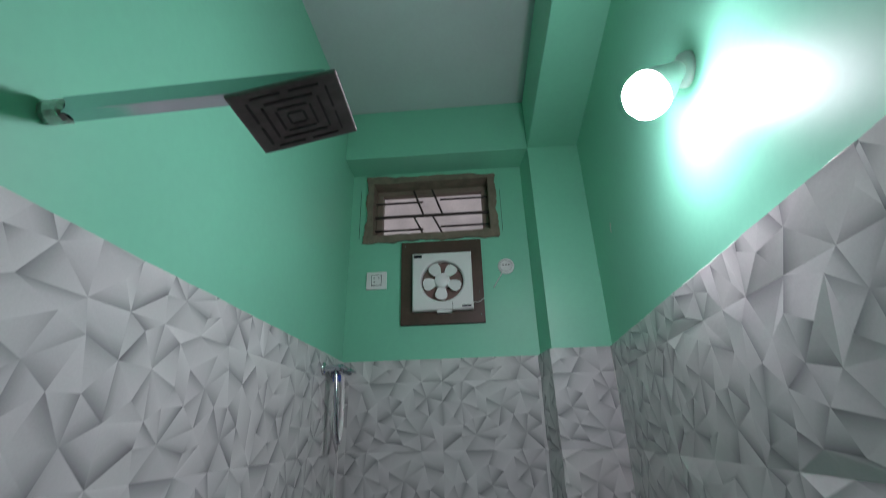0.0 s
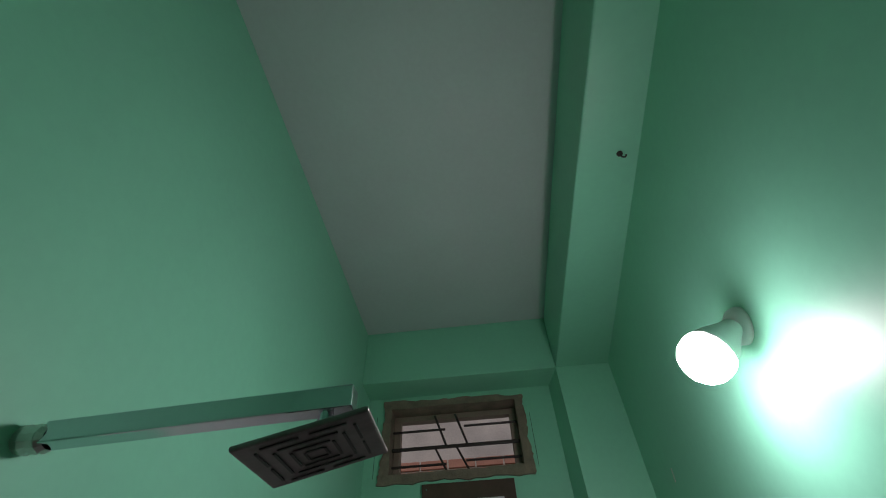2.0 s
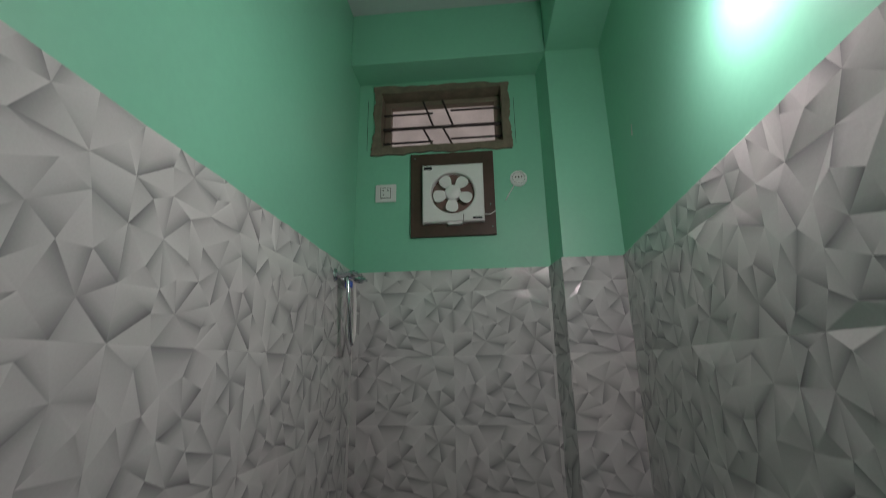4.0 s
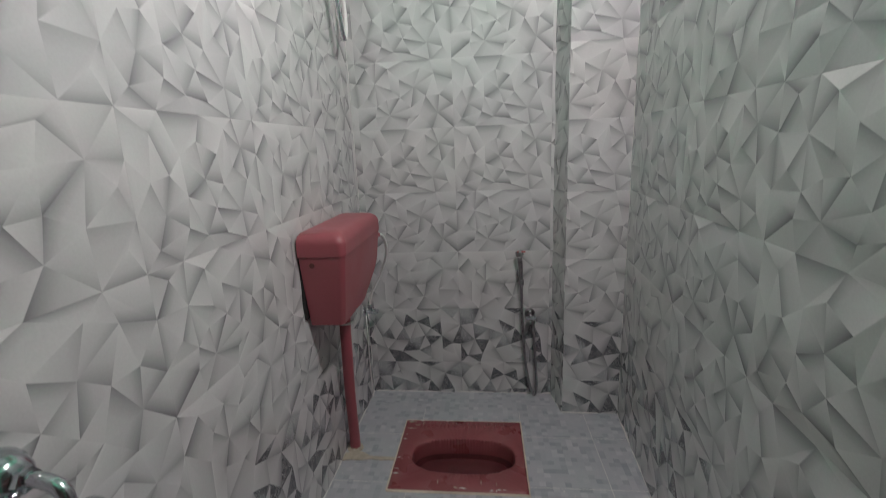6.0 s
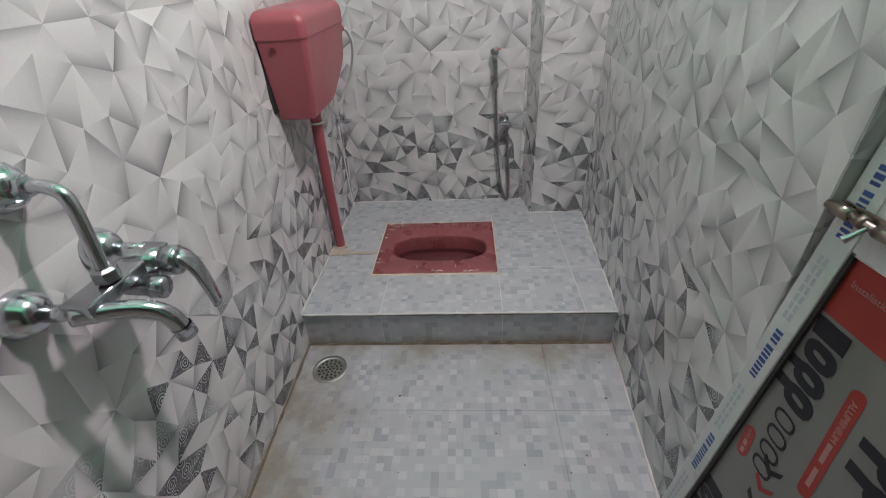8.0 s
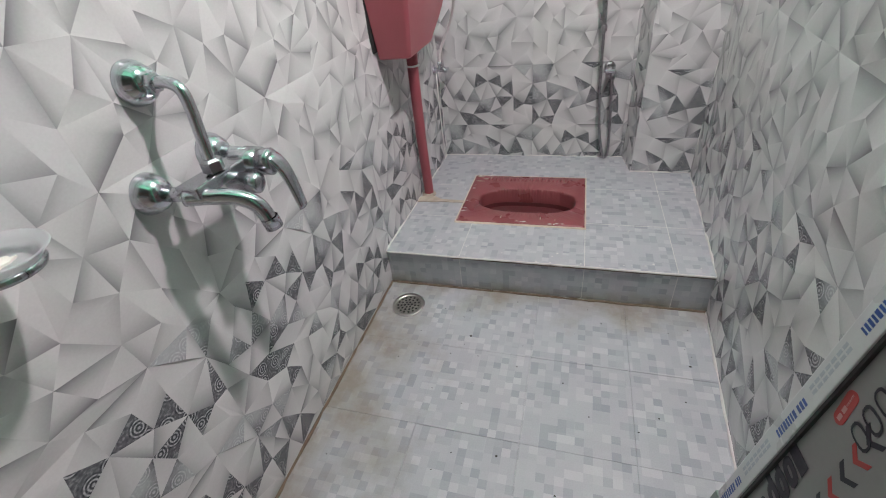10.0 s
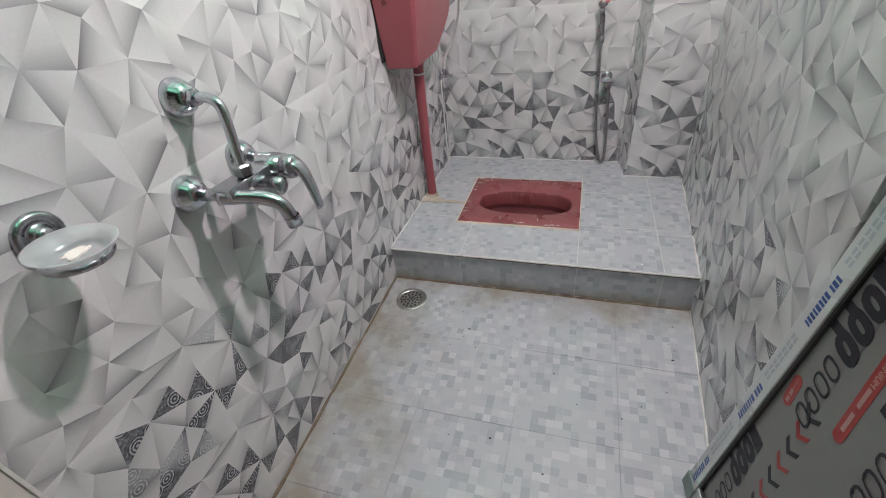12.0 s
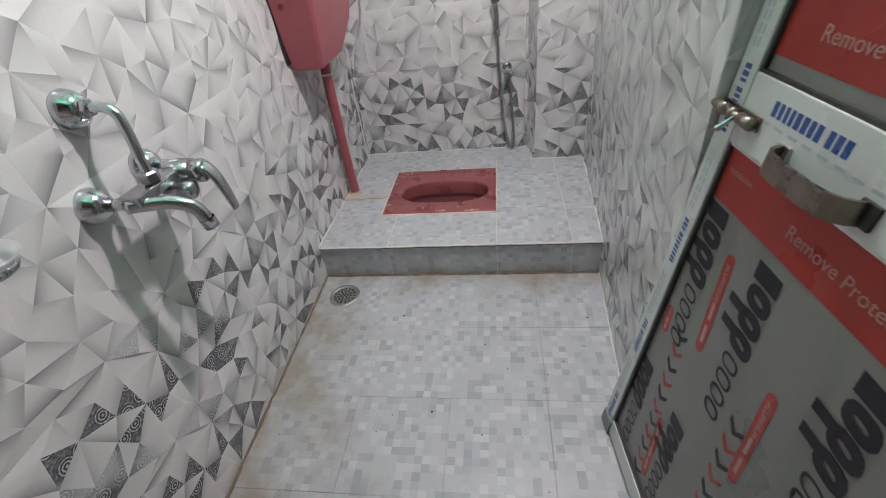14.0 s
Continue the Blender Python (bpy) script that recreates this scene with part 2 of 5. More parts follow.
# ---- mesh helpers ----
def mesh_of(bm, name, mats, smooth=False):
    me = bpy.data.meshes.new(name)
    if smooth:
        for f in bm.faces:
            f.smooth = True
    bm.to_mesh(me)
    bm.free()
    for m in mats if isinstance(mats, (list, tuple)) else (mats,):
        me.materials.append(m)
    return me


def part(name, bm, mats, parent=None, label="", m=None, smooth=False):
    """One mesh object from a bmesh, under a thing or a part."""
    ob = new(name, mesh_of(bm, name, mats, smooth))
    if parent is not None:
        ob.parent = parent
    if m is not None:
        ob.matrix_basis = m
    if label:
        tagged(ob, label)
    return ob


def crisp(ob):
    """Flat faces stay flat between rounded edges."""
    ob.data.set_sharp_from_angle(angle=radians(38))
    wn_mod = ob.modifiers.new("weighted", "WEIGHTED_NORMAL")
    wn_mod.weight, wn_mod.keep_sharp = 100, True
    return ob


def thing(name, label, category, at=(0, 0, 0), m=None, group="", kind=""):
    ob = new(name)
    ob.empty_display_size = 0.05
    ob.matrix_basis = m if m is not None else Matrix.Translation(at)
    return tagged(ob, label, category, group, kind)


def box(x0, x1, y0, y1, z0, z1, bevel=0.0, seg=2, bm=None):
    b = bmesh.new() if bm is None else bm
    r = bmesh.ops.create_cube(b, size=1.0, matrix=Matrix.Translation(((x0 + x1) / 2, (y0 + y1) / 2, (z0 + z1) / 2)) @ Matrix.Diagonal((x1 - x0, y1 - y0, z1 - z0, 1)))
    if bevel:
        es = list({e for v in r["verts"] for e in v.link_edges})
        bmesh.ops.bevel(b, geom=es, offset=bevel, segments=seg, profile=0.5, affect="EDGES")
    return b


def frame_to(axis, at=(0, 0, 0)):
    """A pose whose z runs along axis."""
    return Matrix.Translation(at) @ Vector(axis).to_track_quat("Z", "Y").to_matrix().to_4x4()


def lathe(profile, n=24, m=Matrix(), bm=None):
    """Turned shape: (radius, height) pairs round z."""
    b = bmesh.new() if bm is None else bm
    rings = []
    for r, h in profile:
        if r < 1e-6:
            rings.append([b.verts.new(m @ Vector((0, 0, h)))])
        else:
            rings.append([b.verts.new(m @ Vector((r * math.cos(2 * math.pi * i / n), r * math.sin(2 * math.pi * i / n), h))) for i in range(n)])
    for p, q in zip(rings, rings[1:]):
        for i in range(n):
            j = (i + 1) % n
            if len(p) == 1 and len(q) > 1:
                b.faces.new((p[0], q[i], q[j]))
            elif len(q) == 1 and len(p) > 1:
                b.faces.new((p[i], p[j], q[0]))
            elif len(p) > 1:
                b.faces.new((p[i], p[j], q[j], q[i]))
    bmesh.ops.recalc_face_normals(b, faces=b.faces[:])
    return b


def smooth_path(pts, k=6):
    pts = [Vector(p) for p in pts]
    ext = [pts[0] * 2 - pts[1]] + pts + [pts[-1] * 2 - pts[-2]]
    out = []
    for i in range(1, len(ext) - 2):
        a, b, c, d = ext[i - 1:i + 3]
        for s in range(k):
            t = s / k
            out.append(0.5 * ((2 * b) + (c - a) * t + (2 * a - 5 * b + 4 * c - d) * t * t + (3 * b - a - 3 * c + d) * t ** 3))
    return out + [pts[-1]]


def tube(pts, r, n=10, k=6, bm=None, flat=1.0):
    """A round rod along a smooth path; r is a number or a function of 0..1."""
    b = bmesh.new() if bm is None else bm
    path = smooth_path(pts, k)
    up = Vector((0, 0, 1)) if abs((path[1] - path[0]).normalized().z) < 0.9 else Vector((0, 1, 0))
    rings = []
    for i, p in enumerate(path):
        d = (path[min(i + 1, len(path) - 1)] - path[max(i - 1, 0)]).normalized()
        s = d.cross(up).normalized()
        up = s.cross(d).normalized()
        rad = r(i / (len(path) - 1)) if callable(r) else r
        rings.append([b.verts.new(p + s * rad * math.cos(2 * math.pi * j / n) + up * rad * flat * math.sin(2 * math.pi * j / n)) for j in range(n)])
    for p, q in zip(rings, rings[1:]):
        for j in range(n):
            b.faces.new((p[j], p[(j + 1) % n], q[(j + 1) % n], q[j]))
    b.faces.new(rings[0][::-1])
    b.faces.new(rings[-1])
    bmesh.ops.recalc_face_normals(b, faces=b.faces[:])
    return b


def slab(outline, z0, z1, bm=None):
    """A flat shape of the given outline, z0 to z1 thick."""
    b = bmesh.new() if bm is None else bm
    lo = [b.verts.new((x, y, z0)) for x, y in outline]
    hi = [b.verts.new((x, y, z1)) for x, y in outline]
    b.faces.new(hi)
    b.faces.new(lo[::-1])
    n = len(outline)
    for i in range(n):
        b.faces.new((lo[i], lo[(i + 1) % n], hi[(i + 1) % n], hi[i]))
    bmesh.ops.recalc_face_normals(b, faces=b.faces[:])
    return b


def basis(origin, u, v):
    """A pose with x along u, y along v and z out of the face."""
    u = Vector(u).normalized()
    n = u.cross(Vector(v)).normalized()
    v = n.cross(u)
    return Matrix.Translation(origin) @ Matrix((u, v, n)).transposed().to_4x4()


# ---- structure ----
def wall_box(name, bm, mat, label):
    return tagged(part(name, bm, mat), label, "wall", kind="structure")


B8 = 0.010                                       # plaster lies this far behind the tile glaze
wall_left = wall_box("wall_left", box(-0.13, -B8, YD, YB + 0.2, 0, ZCEIL), GREEN, "green enamel-painted wall above faceted grey tiles")
YP = -0.665                                       # invented recess beyond this: the door, leaned to fit the camera's view, clears the wall
y0, y1 = YD - 0.12, YB + 0.2
quad = [(right_x(YP) + B8, YP), (1.345, YP), (1.345, y0), (1.46, y0), (1.46, y1), (right_x(y1) + B8, y1)]
bm = slab(quad, 0, 2.10)
slab([(right_x(y0) + B8, y0), (1.46, y0), (1.46, y1), (right_x(y1) + B8, y1)], 2.10, ZCEIL, bm)
wall_right = wall_box("wall_right", bm, GREEN, "green enamel-painted wall above faceted grey tiles")

# back wall, with the window opening through it
WX0, WX1, WZ0, WZ1 = 0.115, 0.784, 2.936, 3.275
bm = box(-B8, 1.25, YB + B8, YB + 0.17, 0, WZ0)
box(-B8, WX0, YB + B8, YB + 0.17, WZ0, WZ1, bm=bm)
box(WX1, 1.25, YB + B8, YB + 0.17, WZ0, WZ1, bm=bm)
box(-B8, 1.25, YB + B8, YB + 0.17, WZ1, ZCEIL, bm=bm)
wall_back = wall_box("wall_back", bm, GREEN, "green back wall with a ventilator window")
XB = 0.966                                       # the column face splays towards the back
column = wall_box("column", slab([(XC + B8, YC + B8), (right_x(YC) + 0.015, YC + B8), (right_x(YC) + 0.015, YB + B8 - 0.001), (XB + B8, YB + B8 - 0.001)], 0, ZBEAM), GREEN, "green square corner column, tiled below")
beam_back = wall_box("beam_back", box(-B8, XC + B8, YC + B8, YB + B8 - 0.001, ZBEAM, ZCEIL, 0.004), GREEN, "green painted beam over the back recess")
beam_side = wall_box("beam_side", box(XC + B8, 1.36, YD, YB + B8 - 0.001, ZBEAM + 0.001, ZCEIL, 0.006), GREEN, "green painted beam along the wall")
ceiling = tagged(part("ceiling", box(-0.13, 1.46, YD - 0.12, YB + 0.2, ZCEIL, ZCEIL + 0.12), CEIL), "whitewashed concrete ceiling slab", "ceiling", kind="structure")
bm = box(-0.13, 1.34, YD - 0.12, YD, 2.12, ZCEIL)
box(1.20, 1.34, YD - 0.12, YD, 0, 2.12, bm=bm)
box(-0.13, -0.008, YD - 0.12, YD, 0, 2.12, bm=bm)
wall_front = wall_box("wall_front", bm, GREEN, "green entrance wall over the doorway")
jamb = wall_box("jamb", box(-0.012, 0.001, YD - 0.12, YF - 0.006, 0, 2.12), BEIGE, "cream painted door jamb")
edge_trim = tagged(part("trim", box(-0.010, 0.004, YF - 0.006, YF, 0, ZT, 0.001), GROUT), "white tile edge trim", "trim", kind="structure")
floor = tagged(part("floor", box(-0.13, 1.46, -3.3, YB + 0.2, -0.15, -0.006), GROUT), "floor bed under grey mosaic tiles", "floor", kind="structure")

# unseen lobby behind the doorway, added to keep the sky's light out
bm = box(-0.9, -0.78, -3.3, YD - 0.12, 0, 2.8)
box(2.0, 2.12, -3.3, YD - 0.12, 0, 2.8, bm=bm)
box(-0.9, 2.12, -3.42, -3.3, 0, 2.8, bm=bm)
box(-0.9, -0.13, YD - 0.12, YD, 0, 2.8, bm=bm)
box(1.34, 2.12, YD - 0.12, YD, 0, 2.8, bm=bm)
lobby = wall_box("lobby_wall", bm, CREAM, "unseen plain cream walls added behind the doorway")
tagged(part("lobby_ceiling", box(-0.9, 2.12, -3.42, YD - 0.12, 2.8, 2.9), CEIL), "unseen plain ceiling added behind the doorway", "ceiling", kind="structure")
tagged(part("lobby_floor", box(-0.9, 2.12, -3.42, YD - 0.12, -0.1, -0.002), CREAM), "unseen plain floor added behind the doorway", "floor", kind="structure")

# the raised platform, sloping a little to the back, hollow under the pan
SLOPE = math.atan(0.03)
PLAT = Matrix.Translation((0, 0, 0.163)) @ Matrix.Rotation(-SLOPE, 4, "X")
PX0, PX1, PY0, PY1 = 0.237, 0.780, 0.257, 0.712
bm = box(0.0, 1.278, 0.010, PY0 + 0.03, -0.16, -0.008)
box(0.0, 1.278, PY1 - 0.03, YB, -0.13, -0.008, bm=bm)
box(0.0, PX0 + 0.03, PY0 + 0.03, PY1 - 0.03, -0.14, -0.008, bm=bm)
box(PX1 - 0.03, 1.278, PY0 + 0.03, PY1 - 0.03, -0.14, -0.008, bm=bm)
platform = tagged(part("platform", bm, GROUT, m=PLAT), "raised squat-toilet platform clad in grey mosaic tiles", "platform", kind="structure")

# caulk and dirt along the joints
def bead(name, pts, r, mat, label):
    pts = [Vector(p) for p in pts]
    rng = random.Random(len(name) + int(r * 1e5))
    fine = []
    for a, b in zip(pts, pts[1:]):
        n = max(2, int((b - a).length / 0.03))
        for i in range(n):
            fine.append(a.lerp(b, i / n) + Vector((rng.uniform(-1, 1), rng.uniform(-1, 1), rng.uniform(-1, 1))) * r * 0.25)
    fine.append(pts[-1])
    return tagged(part(name, tube(fine, lambda t: r * (0.75 + 0.5 * abs(math.sin(t * 47.0 + 9 * t * t))), 6, 1), mat, smooth=True), label, "trim", kind="structure")


bead("caulk_floor", [(0.0, YF, -0.001), (0.0, -0.004, -0.001)], 0.0070, DIRT, "brown stained cement joint along the floor")
bead("caulk_step", [(0.0, -0.002, 0.0), (1.21, -0.002, 0.0)], 0.005, DIRT, "brown stained cement joint under the step")
bead("caulk_right", [(right_x(YP) - 0.001, YP, 0), (right_x(0), -0.003, 0)], 0.005, GROUT, "white cement joint along the floor")
bead("caulk_nose", [(0.0, -0.001, 0.160), (1.21, -0.001, 0.161)], 0.0035, GROUT, "white chipped grout along the step edge")
bead("step_gap", [(0.28, -0.0015, 0.1545), (1.205, -0.0015, 0.1555)], 0.0022, DIRT, "dark bead under the step edge")
bead("caulk_platform_right", [(right_x(0), 0, 0.163), (right_x(YC), YC, plat_z(YC))], 0.006, GROUT, "white grout bead along the platform")
bead("caulk_platform_left", [(0, 0, 0.163), (0, YB, plat_z(YB))], 0.006, GROUT, "white grout bead along the platform")
bead("caulk_platform_back", [(0, YB, plat_z(YB)), (XB, YB, plat_z(YB)), (XC, YC, plat_z(YC)), (right_x(YC), YC, plat_z(YC))], 0.005, GROUT, "white grout bead round the recess")
bead("caulk_corner", [(0, YB, plat_z(YB)), (0, YB, ZT)], 0.003, GROUT, "white grout in the tiled corner")
bead("caulk_column", [(right_x(YC), YC, plat_z(YC)), (right_x(YC), YC, ZT)], 0.003, GROUT, "white grout in the tiled corner")
bead("caulk_top_left", [(-0.005, YF, ZT), (-0.005, YB, ZT)], 0.0025, GROUT, "rough white plaster line over the tiles")
bead("caulk_top_right", [(right_x(YP) + 0.004, YP, ZT), (right_x(YC) + 0.004, YC, ZT)], 0.0032, GROUT, "rough white plaster line over the tiles")

# ---- things: back wall ----
# ventilator window
win = thing("window_1", "small ventilator window with an iron grille in rough unplastered cement", "window", (0, YB, 0), kind="structure")
rng = random.Random(4)
def ragged(x0, x1, z0, z1, amp, n=26):
    pts = []
    wob = [0.0, 0.0]
    for (ax, az), (bx, bz) in (((x0, z0), (x1, z0)), ((x1, z0), (x1, z1)), ((x1, z1), (x0, z1)), ((x0, z1), (x0, z0))):
        for i in range(n):
            wob = [w * 0.8 + rng.uniform(-amp, amp) * 0.6 for w in wob]
            pts.append((ax + (bx - ax) * i / n + wob[0], az + (bz - az) * i / n + wob[1]))
    return pts
bm = bmesh.new()
outer, inner = ragged(0.066, 0.826, 2.902, 3.314, 0.012), ragged(WX0 + 0.004, WX1 - 0.004, WZ0 + 0.004, WZ1 - 0.004, 0.003)
vo = [[bm.verts.new((x, d, z)) for x, z in outer] for d in (0.012, -0.003)]
vi = [[bm.verts.new((x, d, z)) for x, z in inner] for d in (-0.006, 0.17)]
for a, b in ((vo[0], vo[1]), (vo[1], vi[0]), (vi[0], vi[1])):
    for i in range(len(a)):
        bm.faces.new((a[i], a[(i + 1) % len(a)], b[(i + 1) % len(b)], b[i]))
bmesh.ops.recalc_face_normals(bm, faces=bm.faces[:])
part("cement_surround", bm, CEMENT, win, "rough brown cement reveal with a ragged edge")
FX0, FX1, FZ0, FZ1 = WX0 + 0.006, WX1 - 0.006, WZ0 + 0.006, WZ1 - 0.006
for nm, b4 in (("frame_top", (FX0, FX1, 0.085, 0.13, FZ1 - 0.03, FZ1)), ("frame_bottom", (FX0, FX1, 0.085, 0.13, FZ0, FZ0 + 0.03)),
               ("frame_side", (FX0, FX0 + 0.035, 0.085, 0.13, FZ0 + 0.03, FZ1 - 0.03)), ("frame_side", (FX1 - 0.035, FX1, 0.085, 0.13, FZ0 + 0.03, FZ1 - 0.03))):
    part(nm, box(*b4, 0.003), FRAMEW, win)
def bar(x0, z0, x1, z1, y=0.06, r=0.006):
    part("grille_bar", tube([(x0, y, z0), (x1, y, z1)], r, 6, 1), IRON, win)
zm = (FZ0 + FZ1) / 2
hz = (FZ1 - FZ0)
bar(FX0, zm - 0.03, FX1, zm - 0.03, 0.05, 0.009)
for zz in (0.16, 0.70):
    z = FZ0 + hz * zz
    bar(FX0, z, 0.40, z)
    bar(0.50, z + 0.01, FX1, z + 0.01)
bar(0.345, FZ1 - 0.02, 0.405, zm - 0.03)
bar(0.455, FZ1 - 0.02, 0.515, zm - 0.03)
bar(0.345, zm - 0.03, 0.405, FZ0 + 0.01)
bar(0.455, zm - 0.03, 0.515, FZ0 + 0.01)
for s, (x, z0, z1) in enumerate(((0.040, 2.93, 3.24), (0.846, 2.93, 3.20))):
    part("pencil_line", box(x, x + 0.002, 0.0085, 0.0095, z0, z1), SPECK, win)

# exhaust fan on its board
fan = thing("exhaust_fan", "white square plastic exhaust fan on a dark brown board", "exhaust fan", (0.508, YB, 2.644))
part("board", box(-0.222, 0.213, -0.008, 0.010, -0.222, 0.240, 0.002), WOOD, fan, "dark brown laminated board")
R = 0.108
bm = bmesh.new()
n = 40
ring_s, ring_in = [], []
for i in range(n):
    a = 2 * math.pi * i / n
    c, s = math.cos(a), math.sin(a)
    k = 0.157 / max(abs(c), abs(s))
    ring_s.append((c * k, s * k))
    ring_in.append((c * R, s * R))
layers = [[bm.verts.new((x * q, d, z * q)) for x, z in src] for src, d, q in ((ring_s, -0.008, 1.0), (ring_s, -0.034, 1.0), (ring_s, -0.042, 0.965), (ring_in, -0.042, 1.10), (ring_in, -0.036, 1.03), (ring_in, -0.010, 1.0))]
for a, b in zip(layers, layers[1:]):
    for i in range(n):
        bm.faces.new((a[i], a[(i + 1) % n], b[(i + 1) % n], b[i]))
bmesh.ops.recalc_face_normals(bm, faces=bm.faces[:])
part("housing", bm, WHITE, fan, "white moulded square housing")
part("shutter_back", lathe([(0.0, 0.0), (R, 0.0), (R, 0.004)], 32, frame_to((0, -1, 0), (0, -0.0085, 0))), surface("dusty_brown_louvre", (0.20, 0.12, 0.10), 0.6), fan, "brown dusty louvre behind the blades")
part("hub", lathe([(0.0, 0.038), (0.034, 0.037), (0.040, 0.032), (0.042, 0.006), (0.0, 0.006)], 28, frame_to((0, -1, 0), (0, -0.009, 0))), WHITE, fan, smooth=True)
for i in range(5):
    half = [(0.030, 0.014), (0.042, 0.022), (0.058, 0.031), (0.074, 0.036), (0.088, 0.034), (0.097, 0.025), (0.102, 0.012)]
    outline = [(r, w * 0.80) for r, w in half] + [(r, -w) for r, w in reversed(half)]
    blade = slab(outline, -0.0015, 0.0015)
    bmesh.ops.bevel(blade, geom=[e for e in blade.edges if abs(e.verts[0].co.z - e.verts[1].co.z) < 1e-6], offset=0.0008, segments=1, affect="EDGES")
    turned = Matrix.Translation((0, -0.037, 0)) @ Matrix.Rotation(2 * math.pi * i / 5 + 0.35, 4, "Y") @ Matrix.Rotation(radians(90), 4, "X") @ Matrix.Rotation(radians(-9), 4, "X")
    part("blade", blade, WHITE, fan, m=turned)
part("pull_tab", box(-0.03, 0.045, -0.038, -0.012, -0.170, -0.157, 0.003), WHITE, fan)
part("badge", box(-0.148, -0.105, -0.0435, -0.0415, 0.130, 0.146), FILMDARK, fan, "small dark maker's plate")
part("badge", box(0.098, 0.145, -0.0435, -0.0415, -0.146, -0.136), FILMDARK, fan)
part("seam", box(0.05, 0.053, -0.0435, -0.041, -0.157, -0.120), SPECK, fan)
part("cord", tube([(0.15, -0.03, -0.12), (0.185, -0.014, -0.115), (0.215, -0.01, -0.095)], 0.002, 6), HOSEW, fan, smooth=True)
for x, z in ((0.195, -0.18), (-0.20, 0.215), (0.19, -0.06)):
    part("screw", lathe([(0.004, 0), (0.003, 0.0015), (0, 0.002)], 10, frame_to((0, -1, 0), (x, -0.008, z))), CHROME, fan)

sw = thing("switch", "white square one-gang wall switch plate", "switch", (0.152, YB + B8, 2.674))
part("plate", box(-0.055, 0.055, -0.012, 0.0, -0.049, 0.049, 0.003), WHITE, sw)
part("surround", box(-0.028, 0.028, -0.0135, -0.011, -0.030, 0.030, 0.001), surface("grey_outline", (0.12, 0.12, 0.12), 0.5), sw, "thin dark outline")
part("rocker", box(-0.025, 0.025, -0.0165, -0.012, -0.027, 0.027, 0.002), WHITE, sw)
for x, z in ((-0.012, 0.012), (0.013, 0.013), (-0.010, -0.010)):
    part("mark", box(x - 0.003, x + 0.003, -0.0175, -0.016, z - 0.003, z + 0.003), SPECK, sw)

rose = thing("cable_outlet", "round white plastic cable outlet with dangling wire", "outlet", (0.847, YB + B8, 2.722))
part("plate", lathe([(0, 0), (0.044, 0), (0.044, 0.006), (0.040, 0.012), (0.032, 0.014), (0.030, 0.010), (0, 0.010)], 32, frame_to((0, -1, 0))), WHITE, rose, smooth=True)
for x in (-0.015, 0.0, 0.015):
    part("screw_hole", lathe([(0.004, 0), (0.004, 0.012), (0, 0.012)], 10, frame_to((0, -1, 0), (x, 0, 0.006))), SPECK, rose)
part("rim_shadow_gap", lathe([(0.033, 0.009), (0.033, 0.0145), (0.031, 0.0145), (0.031, 0.009)], 32, frame_to((0, -1, 0))), surface("grey_ring", (0.35, 0.36, 0.35), 0.5), rose)
part("wire", tube([(0.0, -0.010, 0.0), (-0.015, -0.028, -0.03), (-0.045, -0.022, -0.075), (-0.072, -0.012, -0.118)], 0.0026, 6), HOSEW, rose, smooth=True)

# ---- shower ----
SY, SZ = -0.667, 2.406
sh = thing("shower", "chrome overhead rain shower on a square wall arm", "shower", (0, SY, SZ))
part("wall_nut", lathe([(0.019, -0.012), (0.020, 0.0), (0.016, 0.010), (0.020, 0.013), (0.018, 0.020), (0.020, 0.024), (0.015, 0.032)], 12, frame_to((1, 0, 0))), DULL, sh, "stained nut wrapped in thread tape")
part("arm", box(0.024, 0.452, -0.0135, 0.0135, -0.013, 0.018, 0.002), CHROME, sh, "square chrome arm", m=pose(0, 0, 0, 0, -2.0, 0))
part("neck", lathe([(0.013, -0.044), (0.013, -0.032), (0.010, -0.028), (0.010, 0.006)], 20, Matrix.Translation((0.415, 0, 0))), CHROME, sh, smooth=True)
HM = Matrix.Translation((0.414, -0.008, -0.046)) @ Euler((radians(4), radians(-14), radians(2))).to_matrix().to_4x4()
SLOTS = surface("shower_slots", (0.085, 0.08, 0.078), 0.5, metal=0.4)
head = part("head", box(-0.077, 0.077, -0.070, 0.070, -0.007, 0.0, 0.003), surface("tarnished_steel", (0.22, 0.205, 0.195), 0.42, metal=0.85, vary=0.25, scale=25, bump=0.08), sh, "square steel rain head with slots", m=HM)
for q in (0.056, 0.040, 0.025, 0.012):
    w = 0.0016
    for sx, sy, hor in ((0, -1, 1), (0, 1, 1), (-1, 0, 0), (1, 0, 0)):
        L = q * 0.86
        segs = ((-L, -0.006), (0.006, L)) if q > 0.05 else ((-L, L),)
        for a, b in segs:
            bb = box(a, b, sy * q - w, sy * q + w, -0.0085, -0.0069) if hor else box(sx * q - w, sx * q + w, a, b, -0.0085, -0.0069)
            part("slot", bb, SLOTS, head)

